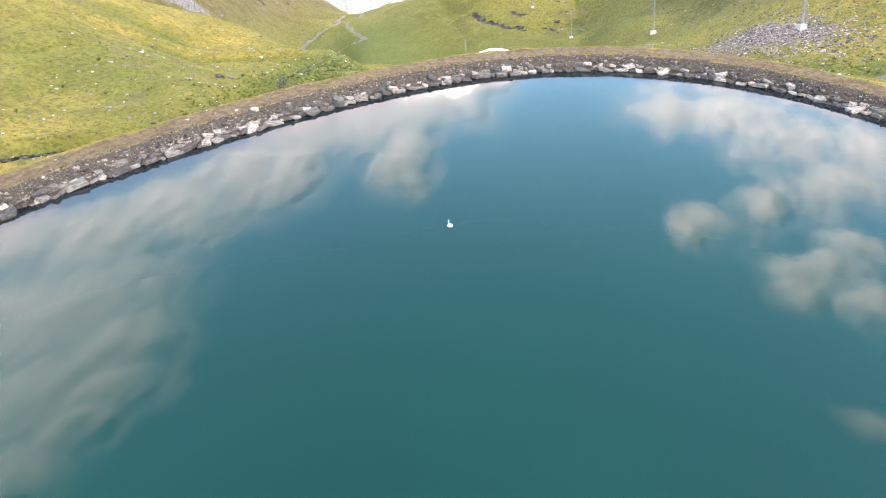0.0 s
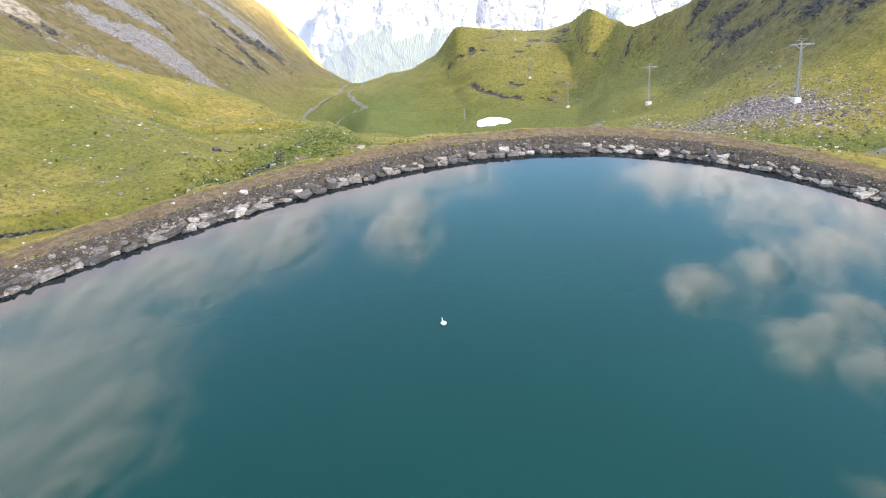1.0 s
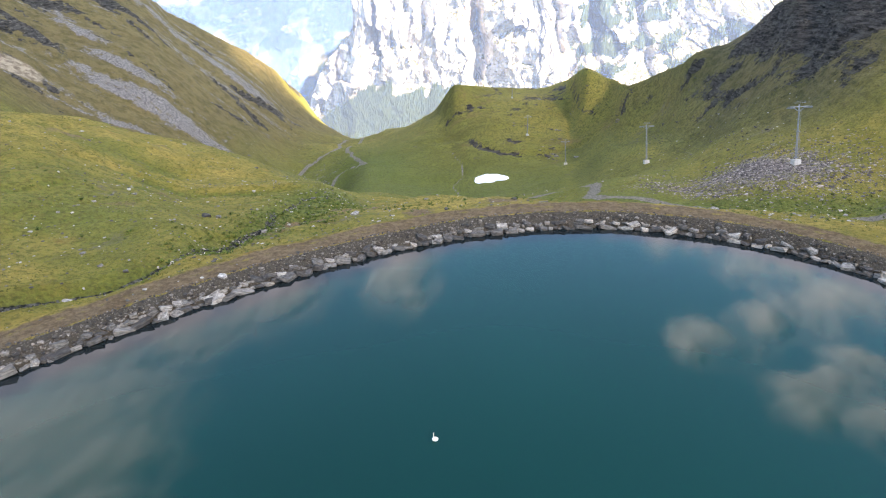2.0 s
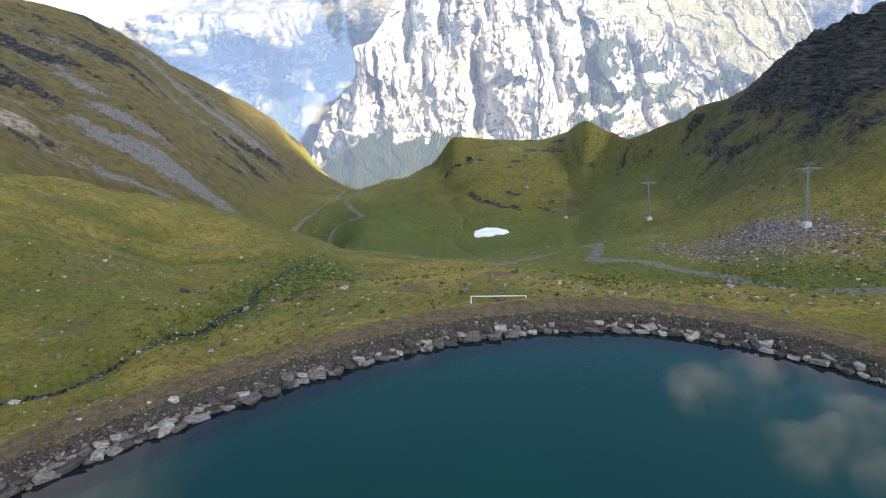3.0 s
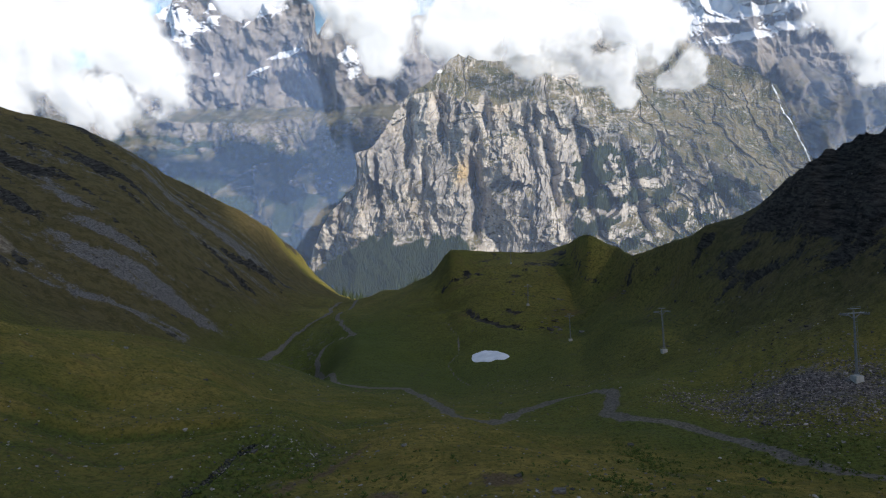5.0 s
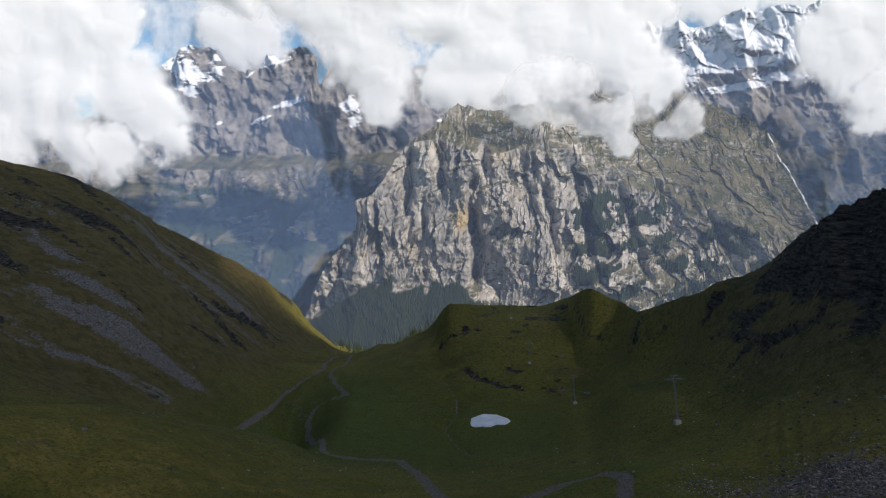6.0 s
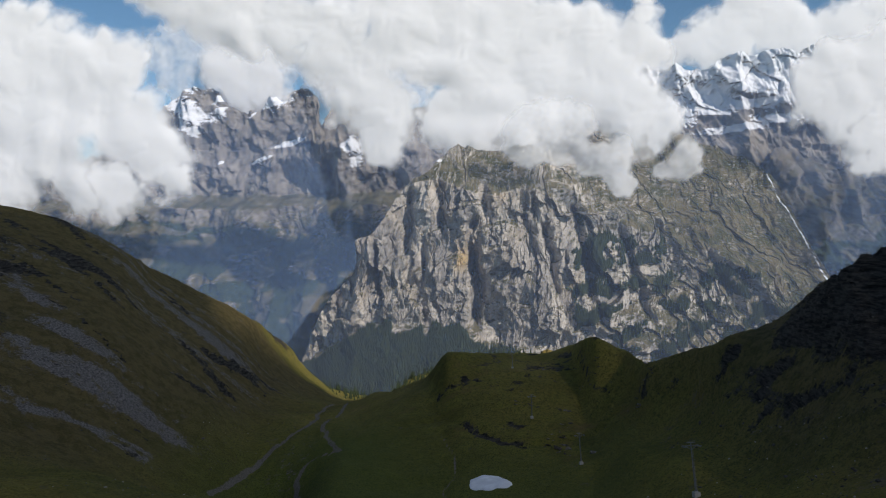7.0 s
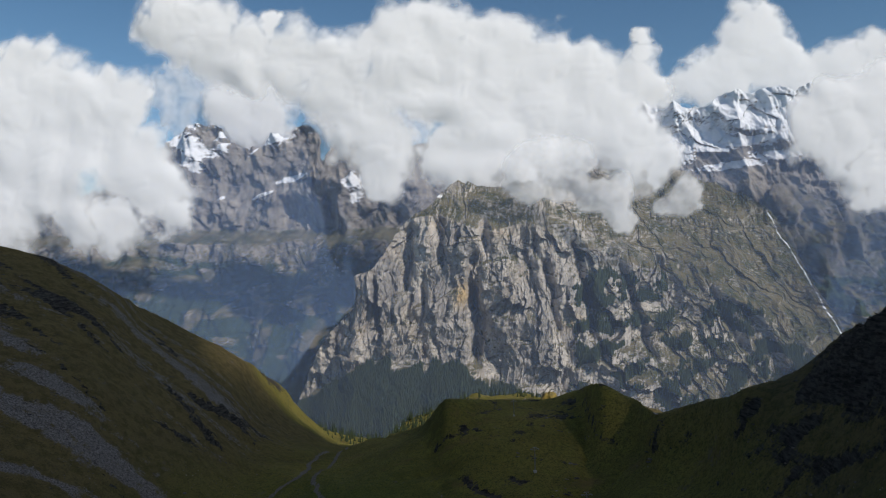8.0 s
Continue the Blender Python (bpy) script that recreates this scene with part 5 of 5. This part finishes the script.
# ---- things ----
def tube(bm, a, b, r0, r1=None, seg=10):
    """A closed tapered tube from a to b."""
    a, b = Vector(a), Vector(b)
    q = (b - a).to_track_quat("Z", "Y").to_matrix().to_4x4()
    bmesh.ops.create_cone(bm, cap_ends=True, segments=seg, radius1=r0, radius2=r0 if r1 is None else r1, depth=(b - a).length,
                          matrix=Matrix.Translation((a + b) / 2) @ q)
    return bm


def box(bm, at, size, turn=None, bevel=0.0):
    res = bmesh.ops.create_cube(bm, size=1.0)
    vs = res["verts"]
    bmesh.ops.scale(bm, vec=size, verts=vs)
    if bevel:
        es = {e for v in vs for e in v.link_edges}
        out = bmesh.ops.bevel(bm, geom=list(es), offset=bevel, segments=2, affect="EDGES")
        vs = list({v for f in out["faces"] for v in f.verts} | {v for v in vs if v.is_valid})
    if turn:
        bmesh.ops.rotate(bm, matrix=turn, verts=vs)
    bmesh.ops.translate(bm, vec=at, verts=vs)
    return bm


def lift_pylon():
    """A ski-lift pylon 12 m high with its foot at the origin; the line runs along y."""
    p = empty("lift_pylon")
    bm = bmesh.new()
    box(bm, (0, 0, 0.1), (1.5, 1.5, 1.7), bevel=0.08)
    part("concrete_base", bm, M_CONCRETE, p, "pale concrete footing block")
    bm = bmesh.new()
    tube(bm, (0, 0, 1.2), (0, 0, 6.6), 0.24, 0.20, 14)
    tube(bm, (0, 0, 6.6), (0, 0, 12.0), 0.18, 0.13, 14)
    tube(bm, (0, 0, 1.2), (0, 0, 1.32), 0.45, 0.45, 14)
    tube(bm, (0, 0, 6.5), (0, 0, 6.72), 0.32, 0.32, 14)
    part("mast", bm, M_STEEL, p)
    bm = bmesh.new()
    box(bm, (0, 0, 11.5), (4.0, 0.18, 0.20), bevel=0.02)
    tube(bm, (-1.3, 0, 11.4), (0, 0, 10.5), 0.08)
    tube(bm, (1.3, 0, 11.4), (0, 0, 10.5), 0.08)
    part("crossarm", bm, M_STEEL, p)
    for sx in (-1.9, 1.9):
        bm = bmesh.new()
        box(bm, (sx, 0, 11.25), (0.10, 2.4, 0.15), bevel=0.02)
        beam = part("sheave_beam", bm, M_STEEL, p)
        for k in range(4):
            bm = bmesh.new()
            tube(bm, (sx + 0.10, -0.9 + 0.6 * k, 11.42), (sx + 0.24, -0.9 + 0.6 * k, 11.42), 0.17, 0.17, 16)
            part("sheave", bm, M_STEEL, beam)
    bm = bmesh.new()
    for sx in (-0.18, 0.18):
        tube(bm, (sx, -0.52, 1.4), (sx, -0.42, 11.2), 0.025, seg=6)
    for k in range(24):
        tube(bm, (-0.18, -0.50, 1.7 + 0.4 * k), (0.18, -0.50, 1.7 + 0.4 * k), 0.018, seg=5)
    part("ladder", bm, M_STEEL, p)
    bm = bmesh.new()
    box(bm, (0, -0.1, 12.25), (1.9, 0.9, 0.06))
    for sx in (-0.9, 0.9):
        tube(bm, (sx, -0.5, 12.25), (sx, -0.5, 12.6), 0.03, seg=6)
    tube(bm, (-0.9, -0.5, 12.6), (0.9, -0.5, 12.6), 0.03, seg=6)
    part("service_platform", bm, M_STEEL, p)
    return tagged(p, "grey steel ski-lift pylon on a pale concrete footing", "pylon", group="pylons of the ski lift")


PYLONS = ((65.6, 145.6, 1.03, 12), (50.4, 214.0, 1.02, 14), (32.8, 290.5, 0.89, 13), (17.6, 337.4, 0.82, 3), (10.6, 390.7, 0.63, 4))
first = None
for x, y, k, lean in PYLONS:
    m = Matrix.Translation((x, y, height(x, y))) @ pose(0, 0, 0, -lean, 0, 12)
    if first is None:
        first = lift_pylon()
        first.matrix_basis = m
        first.scale = (k, k, k)
    else:
        p = copy_thing(first, m)
        p.scale = (k, k, k)


def football_goal(at, turn):
    """Posts and crossbar, tipped over on the back."""
    g = empty("football_goal", at)
    for sx in (-2.95, 2.95):
        bm = bmesh.new()
        box(bm, (sx, 0, 0.78), (0.10, 0.10, 1.56), bevel=0.012)
        part("post", bm, M_PAINT, g)
    bm = bmesh.new()
    box(bm, (0, 0, 1.58), (6.0, 0.10, 0.10), bevel=0.012)
    part("crossbar", bm, M_PAINT, g)
    g.rotation_euler = (radians(-86), 0, radians(turn))
    return tagged(g, "white wooden football goal frame tipped over in the grass", "goal")


football_goal((3.0, 76.6, height(3.0, 76.6) + 0.25), 3)


def snow_patch():
    """A leftover patch of snow in the hollow, thin at its rim."""
    A, K = np.meshgrid(np.radians(np.arange(0, 360, 4.0)), np.linspace(0, 1, 14))
    rim = 1 + 0.10 * np.sin(2 * A + 0.6) + 0.07 * np.sin(3 * A + 2.0) + 0.04 * np.sin(7 * A)
    X = -0.5 + 7.2 * K * rim * np.cos(A)
    Y = 281.5 + K * rim * (7.6 * np.sin(A) - 4.6 * np.cos(A))
    Z = ground(X, Y)[0]
    Z = Z + 0.9 * np.sqrt(np.clip(1 - K ** 2, 0, 1)) - 0.12 + 0.06 * fbm(X / 2, Y / 2, 3, 88)
    return tagged(sheet("snow_patch", X, Y, Z, M_SNOW, wrap=True), "leftover patch of white snow lying in the grassy hollow", "snow patch")


snow_patch()


def buoy(at):
    b = empty("buoy", at)
    bm = bmesh.new()
    bmesh.ops.create_uvsphere(bm, u_segments=18, v_segments=10, radius=0.13)
    bmesh.ops.scale(bm, vec=(1.15, 0.9, 0.75), verts=bm.verts)
    bmesh.ops.translate(bm, vec=(0, 0, 0.06), verts=bm.verts)
    part("float", bm, M_PAINT, b)
    bm = bmesh.new()
    tube(bm, (-0.05, 0, 0.08), (-0.07, 0, 0.40), 0.022, 0.018, 8)
    part("staff", bm, M_PAINT, b)
    return tagged(b, "small white buoy with a short staff on the water", "buoy")


buoy((0.01, 29.9, 0.0))


def plank(x, y, length, turn):
    bm = bmesh.new()
    box(bm, (0, 0, 0.05), (length, 0.16, 0.09), bevel=0.012)
    ob = bm_object("plank", bm, M_PLANK)
    ob.location, ob.rotation_euler = (x, y, height(x, y) + 0.02), (0, 0, radians(turn))
    return tagged(ob, "weathered pale wooden plank lying in the grass", "plank", group="planks beside the dam")


M_PLANK = plain("weathered_wood", (0.42, 0.38, 0.32), (0.25, 0.22, 0.18), 6.0, 0.85)
for x, y, length, turn in ((-6.5, 68, 2.2, 12), (-2.6, 71, 1.5, 16), (14.5, 72, 2.4, -8), (5.4, 73.5, 1.6, -4)):
    plank(x, y, length, turn)


def marker_stake(x, y):
    bm = bmesh.new()
    box(bm, (0, 0, 0.2), (0.10, 0.10, 0.6), bevel=0.015)
    ob = bm_object("marker_stake", bm, M_PAINT)
    ob.location, ob.rotation_euler = (x, y, height(x, y)), (radians(6), radians(4), 0)
    return tagged(ob, "short white marker stake standing in the grass", "stake")


marker_stake(3.7, 85.2)


def hose(points, radius):
    """A thin black hose lying over the ground."""
    cu = bpy.data.curves.new("hose", "CURVE")
    cu.dimensions, cu.bevel_depth, cu.bevel_resolution = "3D", radius, 2
    sp = cu.splines.new("POLY")
    fine = [(x0 + (x1 - x0) * k / 8, y0 + (y1 - y0) * k / 8) for (x0, y0), (x1, y1) in zip(points[:-1], points[1:]) for k in range(8)]
    sp.points.add(len(fine) - 1)
    for p, (x, y) in zip(sp.points, fine):
        p.co = (x, y, height(x, y) + 0.04, 1)
    cu.materials.append(plain("black_rubber", (0.025, 0.025, 0.025), (0.012, 0.012, 0.012), 8.0, 0.6))
    return tagged(new("hose", cu), "thin black hose lying in the grass below the goal", "hose")


hose(((6.0, 77.4), (6.8, 75.6), (7.4, 73.6), (7.9, 71.4), (8.2, 69.5)), 0.05)


def concrete_block(x, y):
    c = empty("valve_block", (x, y, height(x, y)))
    bm = bmesh.new()
    box(bm, (0, 0, 0.25), (0.9, 0.8, 0.7), bevel=0.04)
    part("base", bm, M_CONCRETE, c)
    bm = bmesh.new()
    box(bm, (0.1, 0, 0.85), (0.32, 0.3, 0.6), bevel=0.03)
    part("marker", bm, M_PAINT, c, "white marker post")
    return tagged(c, "small pale concrete block with a white post beside the path", "concrete block")


concrete_block(39.0, 65.6)


# ---- the alp behind the skyline ----
def spruce():
    t = empty("spruce_tree")
    bm = bmesh.new()
    tube(bm, (0, 0, -0.6), (0, 0, 11), 0.28, 0.06, 7)
    part("trunk", bm, M_BARK, t)
    bm = bmesh.new()
    r = random.Random(3)
    for k in range(9):
        z, rad = 1.6 + 1.35 * k, 2.7 * (1 - k / 9.6)
        n = 11
        tip = bm.verts.new((r.uniform(-0.1, 0.1), r.uniform(-0.1, 0.1), z + 2.3))
        ring = []
        for i in range(n):
            a = 2 * math.pi * i / n + 0.4 * k
            q = rad * (r.uniform(0.55, 1.15) if i % 2 else r.uniform(0.35, 0.6))
            ring.append(bm.verts.new((q * math.cos(a), q * math.sin(a), z - 0.35 * q + r.uniform(-0.15, 0.15))))
        for i in range(n):
            bm.faces.new((ring[i], ring[(i + 1) % n], tip))
    part("crown", bm, M_FIR, t)
    return tagged(t, "dark green spruce standing on the alp", "tree", group="spruces on the alp")


M_BARK = plain("spruce_bark", (0.16, 0.12, 0.09), (0.08, 0.06, 0.045), 3.0, 0.95)
tree0 = None
r = random.Random(21)
for x0, x1, y0, y1, n in ((-235, -125, 850, 960, 85), (-190, -120, 740, 860, 40), (-130, -50, 720, 930, 120), (-60, -20, 860, 930, 16), (-20, 70, 895, 960, 26)):
    for _ in range(n):
        x, y, k = r.uniform(x0, x1), r.uniform(y0, y1), r.uniform(0.42, 0.88)
        m = Matrix.Translation((x, y, height(x, y))) @ pose(0, 0, 0, 0, 0, r.uniform(0, 360))
        if tree0 is None:
            tree0 = spruce()
            tree0.matrix_basis = m
        else:
            tr = copy_thing(tree0, m)
            tr.scale = (k, k, k * r.uniform(0.9, 1.15))


def chalet(x, y, turn, k):
    c = empty("chalet", (x, y, height(x, y)))
    bm = bmesh.new()
    box(bm, (0, 0, 1.6), (8, 6, 4.0), bevel=0.03)
    part("wall", bm, M_CONCRETE, c)
    bm = bmesh.new()
    for s in (-1, 1):
        box(bm, (0, s * 1.75, 4.6), (9.2, 4.4, 0.25), turn=Matrix.Rotation(-s * radians(28), 3, "X"))
    part("roof", bm, M_BARK, c)
    bm = bmesh.new()
    box(bm, (2.2, -0.8, 5.6), (0.7, 0.7, 1.5), bevel=0.02)
    part("chimney", bm, M_CONCRETE, c)
    bm = bmesh.new()
    box(bm, (-1.5, -3.02, 1.3), (1.0, 0.08, 2.1), bevel=0.02)
    part("door", bm, M_BARK, c, "brown wooden door")
    for wx in (0.6, 2.6):
        bm = bmesh.new()
        box(bm, (wx, -3.02, 2.1), (1.0, 0.08, 1.1), bevel=0.02)
        part("window", bm, M_STEEL, c, "dark window")
    c.rotation_euler, c.scale = (0, 0, radians(turn)), (k, k, k)
    return tagged(c, "pale chalet with a brown roof on the alp", "house", group="chalets on the alp")


for x, y, turn, k in ((6, 790, 20, 0.9), (20, 800, -15, 0.7), (32, 815, 60, 0.8)):
    chalet(x, y, turn, k)


def rock_knoll(x, y):
    bm = bmesh.new()
    bmesh.ops.create_icosphere(bm, subdivisions=4, radius=1.0)
    for v in bm.verts:
        d = 1 + 0.22 * noise.fractal(v.co * 1.4, 0.9, 2.1, 5) + (0.12 if v.co.x > 0 else 0)
        v.co = Vector((v.co.x * 9.5 * d, v.co.y * 9 * d, v.co.z * 14 * d))
    ob = bm_object("rock_knoll", bm, M_KNOLL)
    ob.location = (x, y, height(x, y) + 13)
    return tagged(ob, "grassy ochre rock knoll catching the sun behind the ridge", "rock")


kn = Nodes("knoll_rock")
M_KNOLL = kn.finish(kn.mix(kn.ramp(kn.noise(0.12, 6, 0.65), 0.42, 0.58), (0.26, 0.19, 0.05), (0.11, 0.09, 0.05)), 0.95, 0.1)
rock_knoll(50, 684)
